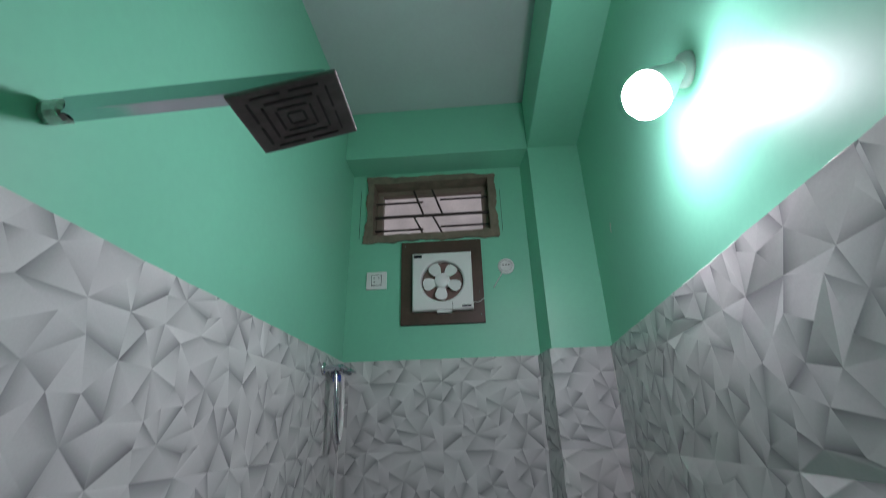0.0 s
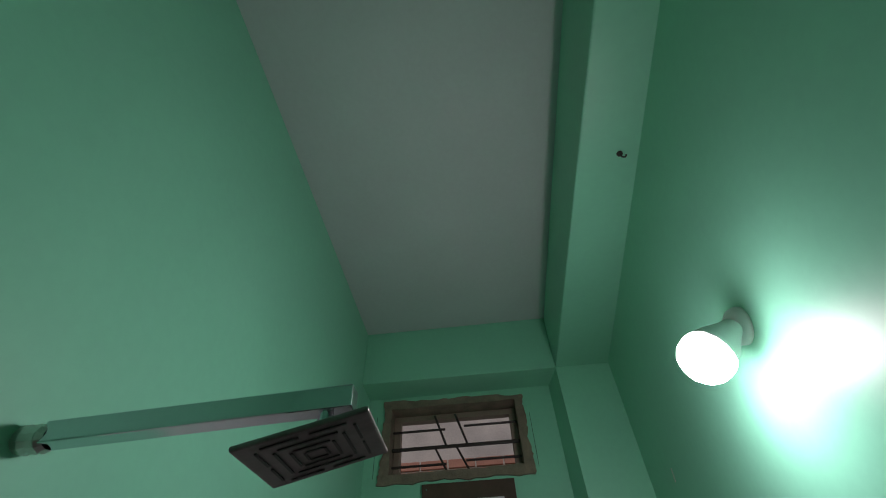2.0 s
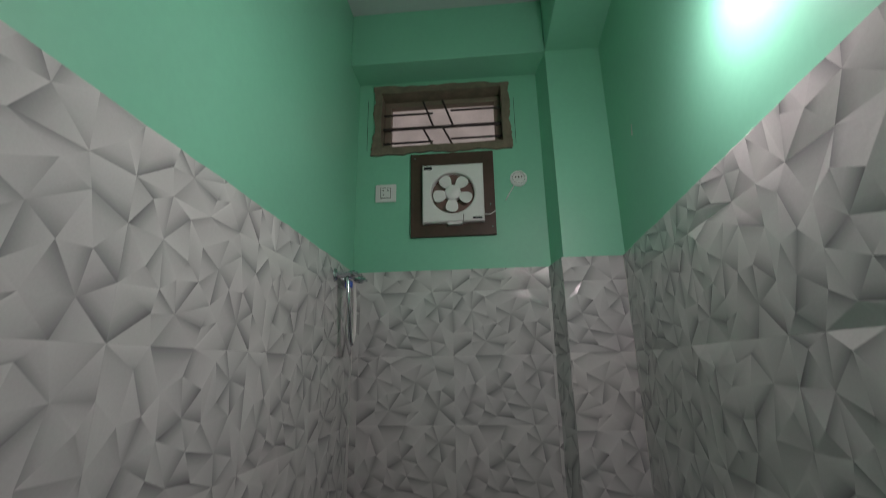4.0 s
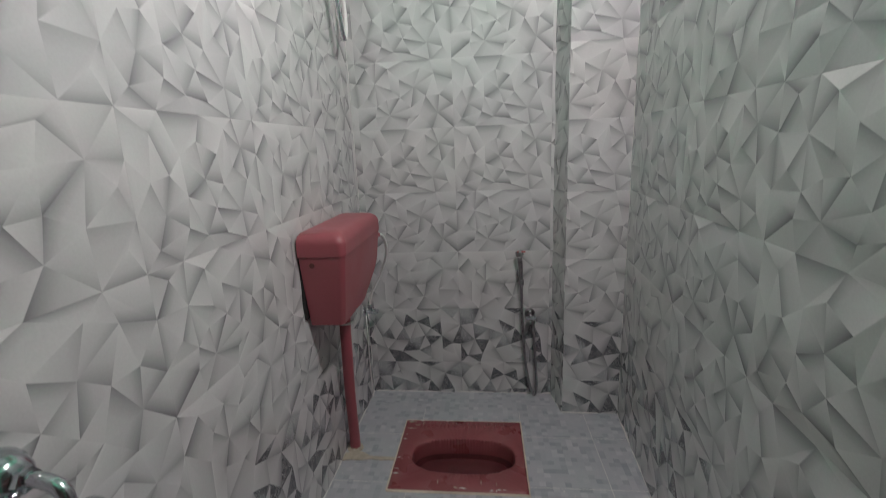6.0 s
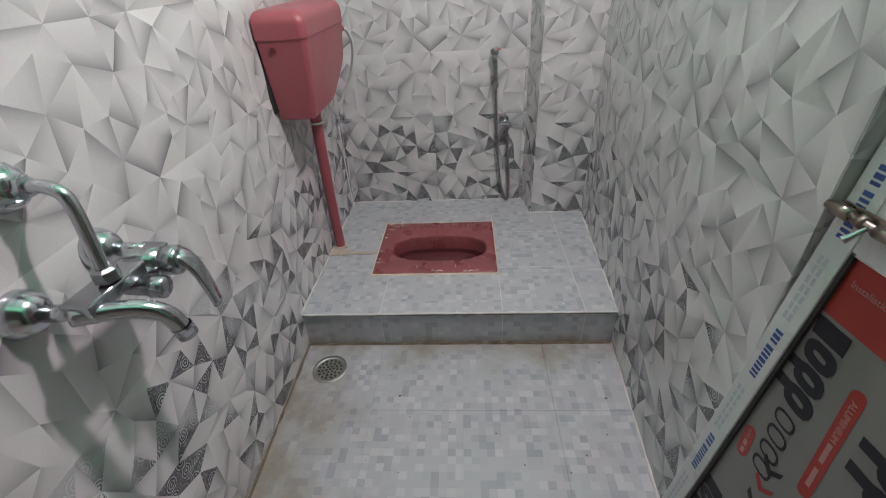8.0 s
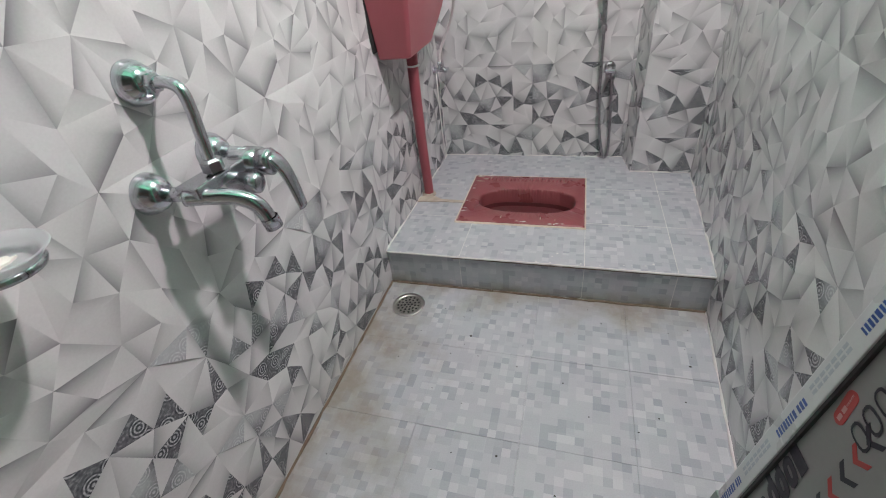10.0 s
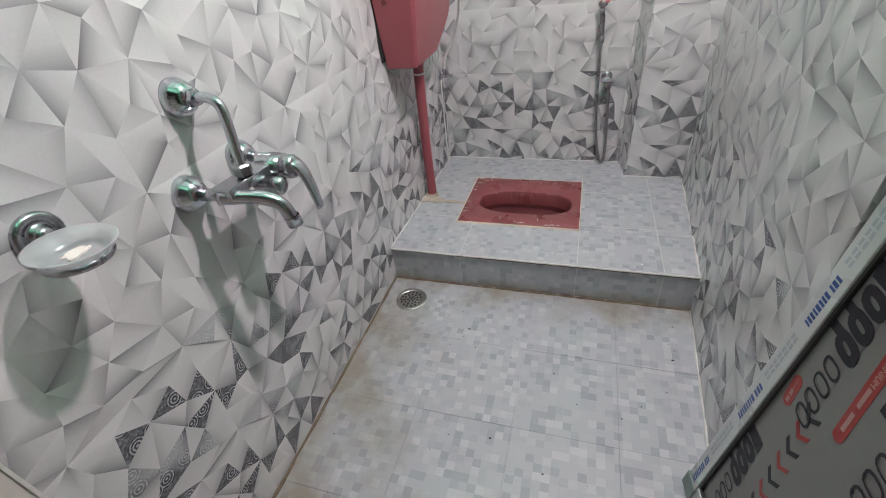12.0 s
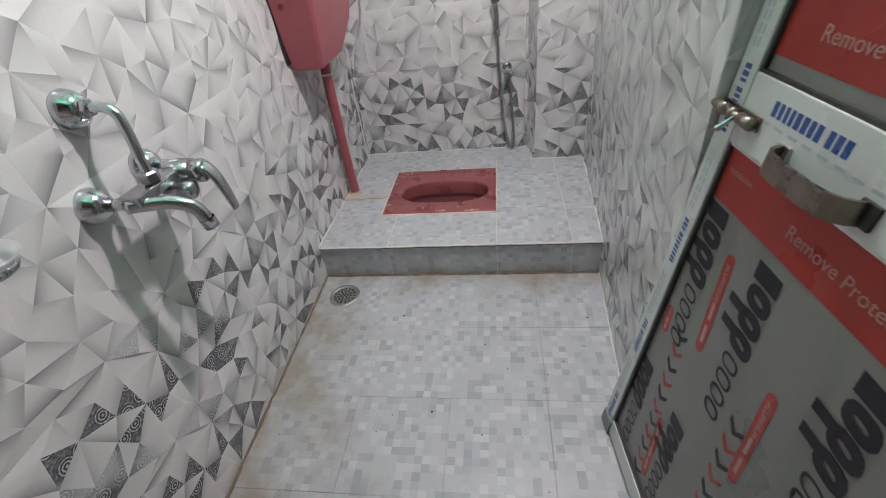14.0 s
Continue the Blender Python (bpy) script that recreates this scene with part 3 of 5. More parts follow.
# ---- bulb on the right wall ----
BC = Vector((1.098, -0.353, 2.63))
AX = Vector((-0.80, 0.10, -0.60)).normalized()
lamp = thing("wall_lamp", "lit white LED bulb in an angled batten holder", "lamp", (0, 0, 0))
WP = Vector((right_x(-0.35) + B8, -0.350, 2.695))
part("base", lathe([(0, 0), (0.042, 0), (0.042, 0.010), (0.037, 0.020), (0.028, 0.026), (0, 0.026)], 28, frame_to((-1, 0, 0), WP)), WHITE, lamp, "round white batten base", smooth=True)
part("socket", lathe([(0.017, -0.01), (0.020, 0.0), (0.022, 0.024), (0.024, 0.030), (0.020, 0.034), (0, 0.034)], 24, frame_to(AX, WP + Vector((-0.018, 0.0, -0.006)))), surface("bakelite", (0.06, 0.045, 0.05), 0.4), lamp, "dark bakelite socket", smooth=True)
part("bulb_body", lathe([(0.022, -0.094), (0.025, -0.080), (0.034, -0.060), (0.044, -0.040), (0.0515, -0.0145), (0.0525, -0.0085), (0.0, -0.0085)], 28, frame_to(AX, BC)), WHITE, lamp, "white heat-sink collar", smooth=True)
part("diffuser", lathe([(0.0525, 0.026), (0.045, 0.040), (0.031, 0.051), (0.015, 0.056), (0.0, 0.057)], 28, frame_to(AX, BC)), BULB_ON, lamp, "glowing white dome", smooth=True)
part("diffuser_rim", lathe([(0.0535, -0.008), (0.0552, 0.000), (0.0550, 0.011), (0.0525, 0.026)], 28, frame_to(AX, BC)), BULB_RIM, lamp, "glowing white rim of the dome", smooth=True)
for i in range(3):
    part("mark", box(-0.008, 0.008, -0.001, 0.001, 0, 0.0006), SPECK, lamp, m=frame_to((-1, 0, 0), WP + Vector((-0.0262, -0.004 + 0.004 * i, 0.004 * i))))

hook = thing("ceiling_hook", "small rusty hook stub under the beam", "hook", (1.136, -0.412, ZBEAM))
part("plug", lathe([(0.010, 0.0), (0.009, -0.006), (0.0, -0.007)], 10), SPECK, hook)
part("shank", tube([(0, 0, 0), (0.002, 0.002, -0.016), (0.010, 0.0, -0.024), (0.016, -0.002, -0.016)], 0.003, 6), IRON, hook, smooth=True)

chip = thing("wall_chip", "small pale scratch in the green paint", "scratch", (right_x(0.506) + B8, 0.506, 2.686))
part("scratch", box(-0.0012, 0.001, -0.004, 0.004, -0.022, 0.022), BEIGE, chip, m=pose(0, 0, 0, 12, 0, 0))

# ---- left wall: cistern ----
cis = thing("cistern", "red plastic high-level flushing cistern on the tiled wall", "cistern", (0, 0.46, 0.84))
def rrect(x0, x1, y0, y1, r, n=6):
    """Plan of the tank: square at the wall, rounded towards the room."""
    pts = [(x0, y0)]
    pts += [(x1 - r + r * math.sin(math.pi / 2 * i / n), y0 + r - r * math.cos(math.pi / 2 * i / n)) for i in range(n + 1)]
    pts += [(x1 - r + r * math.cos(math.pi / 2 * i / n), y1 - r + r * math.sin(math.pi / 2 * i / n)) for i in range(n + 1)]
    return pts + [(x0, y1)]
def loft(sections, closed=True):
    b = bmesh.new()
    rings = [[b.verts.new((x, y, z)) for x, y in s] for z, s in sections]
    n = len(rings[0])
    for p, q in zip(rings, rings[1:]):
        for i in range(n):
            b.faces.new((p[i], p[(i + 1) % n], q[(i + 1) % n], q[i]))
    b.faces.new(rings[0][::-1])
    b.faces.new(rings[-1])
    bmesh.ops.recalc_face_normals(b, faces=b.faces[:])
    return b
bm = loft([(0.0, rrect(0.030, 0.110, -0.185, 0.024, 0.012)), (0.002, rrect(0.022, 0.128, -0.205, 0.046, 0.014)), (0.008, rrect(0.018, 0.136, -0.215, 0.062, 0.015)), (0.080, rrect(0.015, 0.147, -0.2245, 0.176, 0.015)),
           (0.105, rrect(0.015, 0.150, -0.2275, 0.214, 0.015)), (0.125, rrect(0.014, 0.152, -0.2300, 0.234, 0.015)), (0.140, rrect(0.014, 0.154, -0.2317, 0.241, 0.015)), (0.264, rrect(0.012, 0.1685, -0.2465, 0.2485, 0.018))])
crisp(part("tank", bm, RED, cis, "red tapered plastic tank", smooth=True))
bm = loft([(0.260, rrect(0.010, 0.1690, -0.2470, 0.2490, 0.022)), (0.261, rrect(0.010, 0.1705, -0.2485, 0.2505, 0.024)), (0.264, rrect(0.010, 0.1712, -0.2492, 0.2512, 0.024)), (0.302, rrect(0.010, 0.172, -0.250, 0.252, 0.026)),
           (0.318, rrect(0.010, 0.169, -0.247, 0.249, 0.027)), (0.331, rrect(0.012, 0.160, -0.238, 0.240, 0.028)), (0.339, rrect(0.016, 0.147, -0.224, 0.227, 0.030)), (0.343, rrect(0.022, 0.125, -0.200, 0.204, 0.03)), (0.344, rrect(0.035, 0.095, -0.160, 0.165, 0.02))])
crisp(part("lid", bm, RED, cis, "glossy red lid with rounded edges", smooth=True))
# Solid black strip stands in for the shade between tank and wall.
part("back_plate", box(0.001, 0.012, -0.235, 0.20, 0.03, 0.29, 0.003), BLACK, cis, "black filler for the shaded gap behind the tank")
part("bolt", lathe([(0.009, 0), (0.009, 0.004), (0, 0.005)], 12, frame_to((0, -1, 0), (0.055, -0.2415, 0.232))), PANIN, cis)
part("inlet", lathe([(0.014, -0.01), (0.014, 0.012), (0.010, 0.016), (0.010, 0.034), (0.013, 0.036), (0.013, 0.048), (0, 0.048)], 14, frame_to((0, 1, 0), (0.148, 0.240, 0.230))), RED, cis, "red inlet stub and nut", smooth=True)
part("outlet_collar", lathe([(0.024, -0.032), (0.026, -0.012), (0.030, 0.002), (0, 0.002)], 18, Matrix.Translation((0.070, -0.02, 0.0))), RED, cis, smooth=True)

pipe = thing("flush_pipe", "red plastic flush pipe down to the platform", "pipe", (0, 0.44, 0))
part("pipe_run", tube([(0.070, 0.0, 0.812), (0.064, 0.006, 0.70), (0.050, 0.030, 0.45), (0.042, 0.055, 0.22), (0.040, 0.060, plat_z(0.5))], 0.0225, 14), RED, pipe, smooth=True)
part("clip", tube([(0.070 + 0.0245 * math.cos(a / 10 * 6.283), 0.0245 * math.sin(a / 10 * 6.283), 0.775) for a in range(11)], 0.004, 6, 2), WHITE, pipe, "white clip round the pipe", smooth=True)
bm = bmesh.new()
rng = random.Random(8)
lathe([(0.036, -0.002), (0.033, 0.004), (0.027, 0.010), (0.018, 0.016)], 18, Matrix.Translation((0.040, 0.060, plat_z(0.5))), bm=bm)
for v in bm.verts:
    v.co += Vector((rng.uniform(-1, 1), rng.uniform(-1, 1), 0)) * 0.004
part("mortar", bm, PALE, pipe, "patch of pale mortar")

mort = thing("mortar_strip", "pale mortar strip sealing the buried flush pipe", "mortar", m=PLAT)
bm = slab([(0.005, 0.415), (0.04, 0.422), (0.08, 0.419), (0.12, 0.429), (0.17, 0.425), (0.236, 0.428), (0.237, 0.442), (0.18, 0.446), (0.12, 0.448), (0.085, 0.470), (0.05, 0.482), (0.006, 0.462)], 0.0005, 0.0045)
part("strip", bm, PALE, mort)

# inlet valve and hose of the cistern
av = thing("angle_valve", "chrome angle valve with a pale hose to the cistern", "valve", (0.0, 0.925, 0.63))
part("flange", lathe([(0, 0), (0.026, 0), (0.024, 0.006), (0.014, 0.010), (0, 0.010)], 20, frame_to((1, 0, 0))), CHROME, av, smooth=True)
part("body", lathe([(0.011, 0.006), (0.011, 0.045), (0.014, 0.047), (0.014, 0.060), (0, 0.062)], 16, frame_to((1, 0, 0))), CHROME, av, smooth=True)
part("handle", box(0.058, 0.076, -0.018, 0.018, -0.007, 0.007, 0.003), CHROME, av)
part("outlet", lathe([(0.009, 0.0), (0.009, 0.020), (0.012, 0.022), (0.012, 0.038), (0, 0.038)], 14, Matrix.Translation((0.034, 0, 0.0))), CHROME, av, smooth=True)
part("hose", tube([(0.034, 0, 0.035), (0.050, -0.01, 0.10), (0.105, -0.03, 0.20), (0.150, -0.07, 0.30), (0.168, -0.11, 0.375), (0.162, -0.15, 0.428), (0.148, -0.180, 0.440)], 0.0068, 10), HOSEW, av, "pale flexible hose", smooth=True)
part("lower_pipe", tube([(0.012, -0.006, -0.02), (0.010, -0.008, -0.25), (0.012, -0.008, -0.47)], 0.003, 6), HOSEW, av, smooth=True)

# upper stop valves with looped hose
uv = thing("stop_valve", "pair of chrome stop valves with a looped hose", "valve", m=Matrix.Translation((0.0, 0.70, 2.17)) @ Matrix.Diagonal((1.35, 1.1, 1.12, 1)))
for y in (0.0, 0.12):
    part("flange", lathe([(0, 0), (0.026, 0), (0.024, 0.006), (0.012, 0.010), (0, 0.010)], 20, frame_to((1, 0, 0), (0, y, 0.01))), CHROME, uv, smooth=True)
    part("body", lathe([(0.012, 0.006), (0.012, 0.050), (0.015, 0.052), (0.015, 0.066), (0, 0.068)], 16, frame_to((1, 0, 0), (0, y, 0.01))), CHROME, uv, smooth=True)
    part("handle", box(0.064, 0.080, y - 0.022, y + 0.022, 0.004, 0.016, 0.004), CHROME, uv)
part("connector", tube([(0.035, 0.0, 0.01), (0.036, 0.06, 0.012), (0.035, 0.12, 0.01)], 0.010, 10), CHROME, uv, smooth=True)
part("blue_collar", lathe([(0.013, -0.036), (0.013, -0.014), (0.010, -0.010), (0, -0.01)], 14, Matrix.Translation((0.040, 0.035, 0.0))), BLUE, uv, "blue plastic collar", smooth=True)
part("hose", tube([(0.040, 0.035, -0.03), (0.042, 0.030, -0.12), (0.044, 0.045, -0.21), (0.046, 0.075, -0.245), (0.046, 0.105, -0.20), (0.042, 0.118, -0.10), (0.036, 0.12, 0.0)], 0.007, 10), HOSEW, uv, "pale looped hose", smooth=True)
part("hose", tube([(0.045, -0.005, 0.0), (0.052, -0.008, -0.10), (0.056, 0.012, -0.22), (0.056, 0.04, -0.255)], 0.006, 10), CHROME, uv, "braided steel hose", smooth=True)

# ---- left wall: mixer tap ----
mix = thing("wall_mixer", "chrome wall mixer tap with bent riser and lever", "tap", (0, 0, 0))
FL = [(0.0, 0.0), (0.038, 0.0), (0.038, 0.004), (0.036, 0.012), (0.028, 0.028), (0.018, 0.038), (0.0, 0.039)]
for y, z in ((-0.715, 1.047), (-0.790, 0.880), (-0.625, 0.886)):
    part("flange", lathe(FL, 28, frame_to((1, 0, 0), (0.001, y, z))), CHROME, mix, smooth=True)
part("hex_nut", lathe([(0.017, 0.036), (0.017, 0.050), (0.010, 0.052), (0, 0.052)], 6, frame_to((1, 0, 0), (0, -0.715, 1.047))), CHROME, mix)
part("riser", tube([(0.045, -0.715, 1.047), (0.075, -0.716, 1.047), (0.098, -0.718, 1.035), (0.105, -0.722, 1.005), (0.108, -0.730, 0.955), (0.110, -0.735, 0.915)], 0.0100, 14), CHROME, mix, smooth=True)
part("riser_nut", lathe([(0.019, 0.0), (0.019, 0.018), (0.014, 0.022), (0, 0.022)], 6, Matrix.Translation((0.110, -0.735, 0.902))), SATIN, mix)
for y, z in ((-0.790, 0.880), (-0.625, 0.886)):
    part("leg", tube([(0.034, y, z), (0.10, y * 0.9 - 0.0735, z)], 0.013, 14, 1), CHROME, mix, smooth=True)
part("bridge", box(-0.085, 0.090, -0.024, 0.024, -0.010, 0.012, 0.003, 2), SATIN, mix, "flat satin chrome bridge body", m=Matrix.Translation((0.104, -0.712, 0.886)) @ Euler((0, 0, radians(85))).to_matrix().to_4x4())
part("cartridge", lathe([(0.024, -0.02), (0.025, 0.0), (0.025, 0.030), (0.0215, 0.031), (0.0215, 0.034), (0.0255, 0.035), (0.0255, 0.058), (0.020, 0.064), (0, 0.065)], 28, frame_to((1, 0.12, 0.0), (0.112, -0.664, 0.882))), SATIN, mix, "grey cartridge barrel with a groove", smooth=True)
part("lever", tube([(0.150, -0.658, 0.890), (0.170, -0.654, 0.889), (0.185, -0.650, 0.864), (0.193, -0.648, 0.822), (0.197, -0.647, 0.780)], lambda t: 0.025 - 0.009 * t, 16, flat=0.45), CHROME, mix, "broad curved chrome lever", smooth=True)
part("diverter", lathe([(0.017, -0.01), (0.017, 0.030), (0.020, 0.032), (0.0185, 0.052), (0.012, 0.056), (0, 0.056)], 18, frame_to((1, 0, -0.1), (0.114, -0.705, 0.866))), SATIN, mix, smooth=True)
part("spout", tube([(0.085, -0.795, 0.878), (0.12, -0.780, 0.874), (0.160, -0.764, 0.866), (0.188, -0.753, 0.846), (0.199, -0.749, 0.812)], 0.0145, 14), CHROME, mix, "curved chrome spout", smooth=True)
part("spout_tip", lathe([(0.016, -0.010), (0.016, 0.012), (0.012, 0.012), (0.012, -0.010)], 18, frame_to((0.15, 0.05, -1), (0.200, -0.7485, 0.808))), CHROME, mix, smooth=True)

# soap dish
soap = thing("soap_dish", "frosted glass soap dish in a chrome wall ring", "soap dish", (0, -1.045, 0.955))
part("flange", lathe([(0, 0), (0.036, 0), (0.036, 0.007), (0.032, 0.012), (0.024, 0.012), (0.022, 0.008), (0.017, 0.009), (0.014, 0.018), (0.010, 0.024), (0, 0.025)], 28, frame_to((1, 0, 0), (0.001, 0.0, 0.0))), SATIN, soap, "dull chrome wall flange", smooth=True)
DM = Matrix.Translation((0.089, -0.014, -0.001)) @ Euler((radians(-3), radians(4), 0)).to_matrix().to_4x4()
part("post", tube([(0.018, -0.002, -0.004), (0.040, -0.008, -0.020), (0.056, -0.013, -0.022)], 0.007, 10), SATIN, soap, smooth=True)
part("holder_ring", tube([(0.040 * math.cos(a / 16 * 6.2832), 0.040 * math.sin(a / 16 * 6.2832), -0.016) for a in range(17)], 0.0065, 8, 2), SATIN, soap, m=DM, smooth=True)
bm = lathe([(0.0, -0.018), (0.036, -0.018), (0.050, -0.008), (0.062, 0.003), (0.064, 0.005), (0.061, 0.006), (0.048, -0.003), (0.034, -0.013), (0.0, -0.013)], 36)
for v in bm.verts:
    v.co.x *= 0.92
    v.co.y *= 0.88
part("dish", bm, FROST, soap, "frosted glass bowl", m=DM, smooth=True)
rng = random.Random(3)
bm = slab([((0.016 + rng.uniform(-0.006, 0.006)) * math.cos(i / 16 * 6.2832) * 0.7, (0.018 + rng.uniform(-0.006, 0.006)) * math.sin(i / 16 * 6.2832)) for i in range(16)], -0.0125, -0.0095)
part("soap_residue", bm, SOAPY, soap, "white dried soap residue", m=DM)

# ---- health faucet on the back wall ----
jet = thing("health_faucet", "chrome health faucet with braided hose on the back wall", "health faucet", (0.0, YB, 0.0))
part("wall_hook", box(0.785, 0.805, -0.030, 0.0, 0.80, 0.83, 0.004), CHROME, jet)
part("spray_handle", tube([(0.806, -0.035, 0.775), (0.803, -0.038, 0.84), (0.797, -0.040, 0.90)], lambda t: 0.0085 + 0.004 * t, 12), BRAID, jet, smooth=True)
part("spray_head", lathe([(0.008, -0.014), (0.015, -0.008), (0.017, 0.010), (0.015, 0.022), (0, 0.023)], 16, frame_to((0.75, -0.45, 0.35), (0.793, -0.042, 0.918))), BRAID, jet, smooth=True)
part("trigger", box(0.786, 0.826, -0.058, -0.046, 0.926, 0.934, 0.003), surface("pink_trigger", (0.45, 0.10, 0.10), 0.4), jet, "red trigger tab")
part("coupling", lathe([(0.012, 0.0), (0.013, 0.006), (0.013, 0.024), (0.009, 0.030), (0, 0.03)], 14, Matrix.Translation((0.807, -0.034, 0.755))), BRAID, jet, smooth=True)
part("valve_flange", lathe([(0, 0), (0.027, 0), (0.025, 0.007), (0.013, 0.011), (0, 0.011)], 20, frame_to((0, -1, 0), (0.852, 0, 0.592))), BRAID, jet, smooth=True)
part("valve_body", lathe([(0.012, 0.006), (0.012, 0.046), (0.015, 0.048), (0.015, 0.064), (0, 0.066)], 16, frame_to((0, -1, 0), (0.852, 0, 0.592))), BRAID, jet, smooth=True)
part("valve_knob", box(0.826, 0.878, -0.080, -0.062, 0.586, 0.600, 0.004), CHROME, jet)
part("valve_outlet", lathe([(0.009, 0.0), (0.009, -0.024), (0.012, -0.026), (0.012, -0.046), (0, -0.046)], 14, Matrix.Translation((0.866, -0.034, 0.592))), BRAID, jet, smooth=True)
zf = plat_z(YB)
part("hose", tube([(0.807, -0.034, 0.758), (0.811, -0.033, 0.62), (0.818, -0.030, 0.45), (0.835, -0.028, 0.28), (0.860, -0.032, zf + 0.035), (0.876, -0.036, zf + 0.012), (0.886, -0.034, zf + 0.05),
                   (0.882, -0.032, 0.30), (0.872, -0.032, 0.45), (0.866, -0.034, 0.55)], 0.0066, 10), BRAID, jet, "braided steel hose", smooth=True)

# ---- squat pan ----
pan = thing("squat_pan", "red ceramic squat toilet pan set in the platform", "squat toilet", m=PLAT)
cx, cy = 0.522, 0.462
n = 288
bm = bmesh.new()
def slot(k, hl, hw, wave=0.0):
    """The rounded opening; its two long sides are scalloped."""
    a = 2 * math.pi * k / n
    c, s = math.cos(a), math.sin(a)
    e = 2.8
    r = (abs(c / hl) ** e + abs(s / hw) ** e) ** (-1 / e)
    x, y = c * r, s * r
    if abs(x) < hl * 0.72:
        y += math.copysign(wave * math.cos(2 * math.pi * x / 0.0265), y)
    return (cx + x, cy + y)
def outer_at(k, inset):
    a = 2 * math.pi * k / n
    c, s = math.cos(a), math.sin(a)
    x0, x1, yy0, yy1 = PX0 + inset - cx, PX1 - inset - cx, PY0 + inset - cy, PY1 - inset - cy
    ts = [(x1 if c > 0 else x0) / c if abs(c) > 1e-6 else 9, (yy1 if s > 0 else yy0) / s if abs(s) > 1e-6 else 9]
    t = min(ts)
    return (cx + c * t, cy + s * t)
rings = [[(*outer_at(k, 0.0), -0.01) for k in range(n)], [(*outer_at(k, 0.0), 0.006) for k in range(n)], [(*outer_at(k, 0.008), 0.010) for k in range(n)],
         [(*slot(k, 0.2225, 0.1085, 0.0070), 0.009) for k in range(n)], [(*slot(k, 0.2185, 0.1045, 0.0070), 0.0065) for k in range(n)],
         [(*slot(k, 0.217, 0.103, 0.0066), -0.004) for k in range(n)], [(*slot(k, 0.216, 0.102, 0.002), -0.014) for k in range(n)],
         [(*slot(k, 0.215, 0.101), -0.060) for k in range(n)], [(*slot(k, 0.214, 0.100), -0.112) for k in range(n)], [(*slot(k, 0.196, 0.084), -0.116) for k in range(n)],
         [(*slot(k, 0.192, 0.080), -0.072) for k in range(n)], [(*slot(k, 0.184, 0.072), -0.064) for k in range(n)], [(*slot(k, 0.08, 0.030), -0.076) for k in range(n)]]
vs = [[bm.verts.new(p) for p in r] for r in rings]
for a, b in zip(vs, vs[1:]):
    for i in range(n):
        bm.faces.new((a[i], a[(i + 1) % n], b[(i + 1) % n], b[i]))
bm.faces.new(vs[-1])
bmesh.ops.recalc_face_normals(bm, faces=bm.faces[:])
for f in bm.faces:
    f.smooth = True
    # Deep faces take the darker red that paints in the bowl's shade.
    if f.calc_center_median().z < -0.058:
        f.material_index = 1
if bm.faces[0].normal.z < -0.5:
    bmesh.ops.reverse_faces(bm, faces=bm.faces[:])
part("bowl", bm, [PAN, PANIN], pan)
for j in range(22):
    xx = PX0 + 0.075 + (PX1 - PX0 - 0.15) * j / 21
    part("tread", tube([(xx, PY1 - 0.020, 0.0085), (xx, PY1 - 0.060, 0.0085)], 0.0045, 6, 1), PAN, pan, smooth=True)
part("rim_grout", tube([(PX0 - 0.003, PY0 - 0.003, 0.001), (PX1 + 0.003, PY0 - 0.003, 0.001), (PX1 + 0.003, PY1 + 0.003, 0.001), (PX0 - 0.003, PY1 + 0.003, 0.001), (PX0 - 0.003, PY0 - 0.003, 0.001)], 0.0055, 6, 1),
     surface("yellowed_grout", (0.66, 0.57, 0.46), 0.8, vary=0.2), pan, "yellowed grout line")
rng = random.Random(12)
for i in range(16):
    x, y = (rng.uniform(PX0 + 0.02, PX1 - 0.02), rng.choice((PY0 + 0.012, PY1 - 0.012)) + rng.uniform(-0.004, 0.004)) if i % 3 else (PX0 + rng.uniform(0.008, 0.025), rng.uniform(PY0 + 0.05, PY1 - 0.02))
    w, h = rng.uniform(0.003, 0.012), rng.uniform(0.001, 0.003)
    part("cement_splash", slab([(x - w, y - h), (x, y - h * 1.6), (x + w, y), (x, y + h)], 0.0075, 0.0107), GROUT, pan)

rng = random.Random(44)
for x, y, w, h in ((PX0 + 0.030, PY1 - 0.020, 0.020, 0.006), (PX0 + 0.060, PY1 - 0.042, 0.016, 0.005), (PX0 + 0.035, PY1 - 0.070, 0.022, 0.006), (PX0 + 0.085, PY1 - 0.030, 0.003, 0.014), (PX0 + 0.115, PY1 - 0.024, 0.002, 0.012),
                   (0.43, PY0 + 0.045, 0.0025, 0.014), (0.60, PY0 + 0.050, 0.003, 0.016), (0.66, PY0 + 0.040, 0.002, 0.009), (0.50, PY0 + 0.016, 0.010, 0.003)):
    pts = [(x + w * rng.uniform(0.5, 1.2) * math.cos(a * 0.524), y + h * rng.uniform(0.4, 1.2) * math.sin(a * 0.524)) for a in range(12)]
    part("cement_smear", slab(pts, 0.0075, 0.0106), PALE, pan, "dried pale cement")

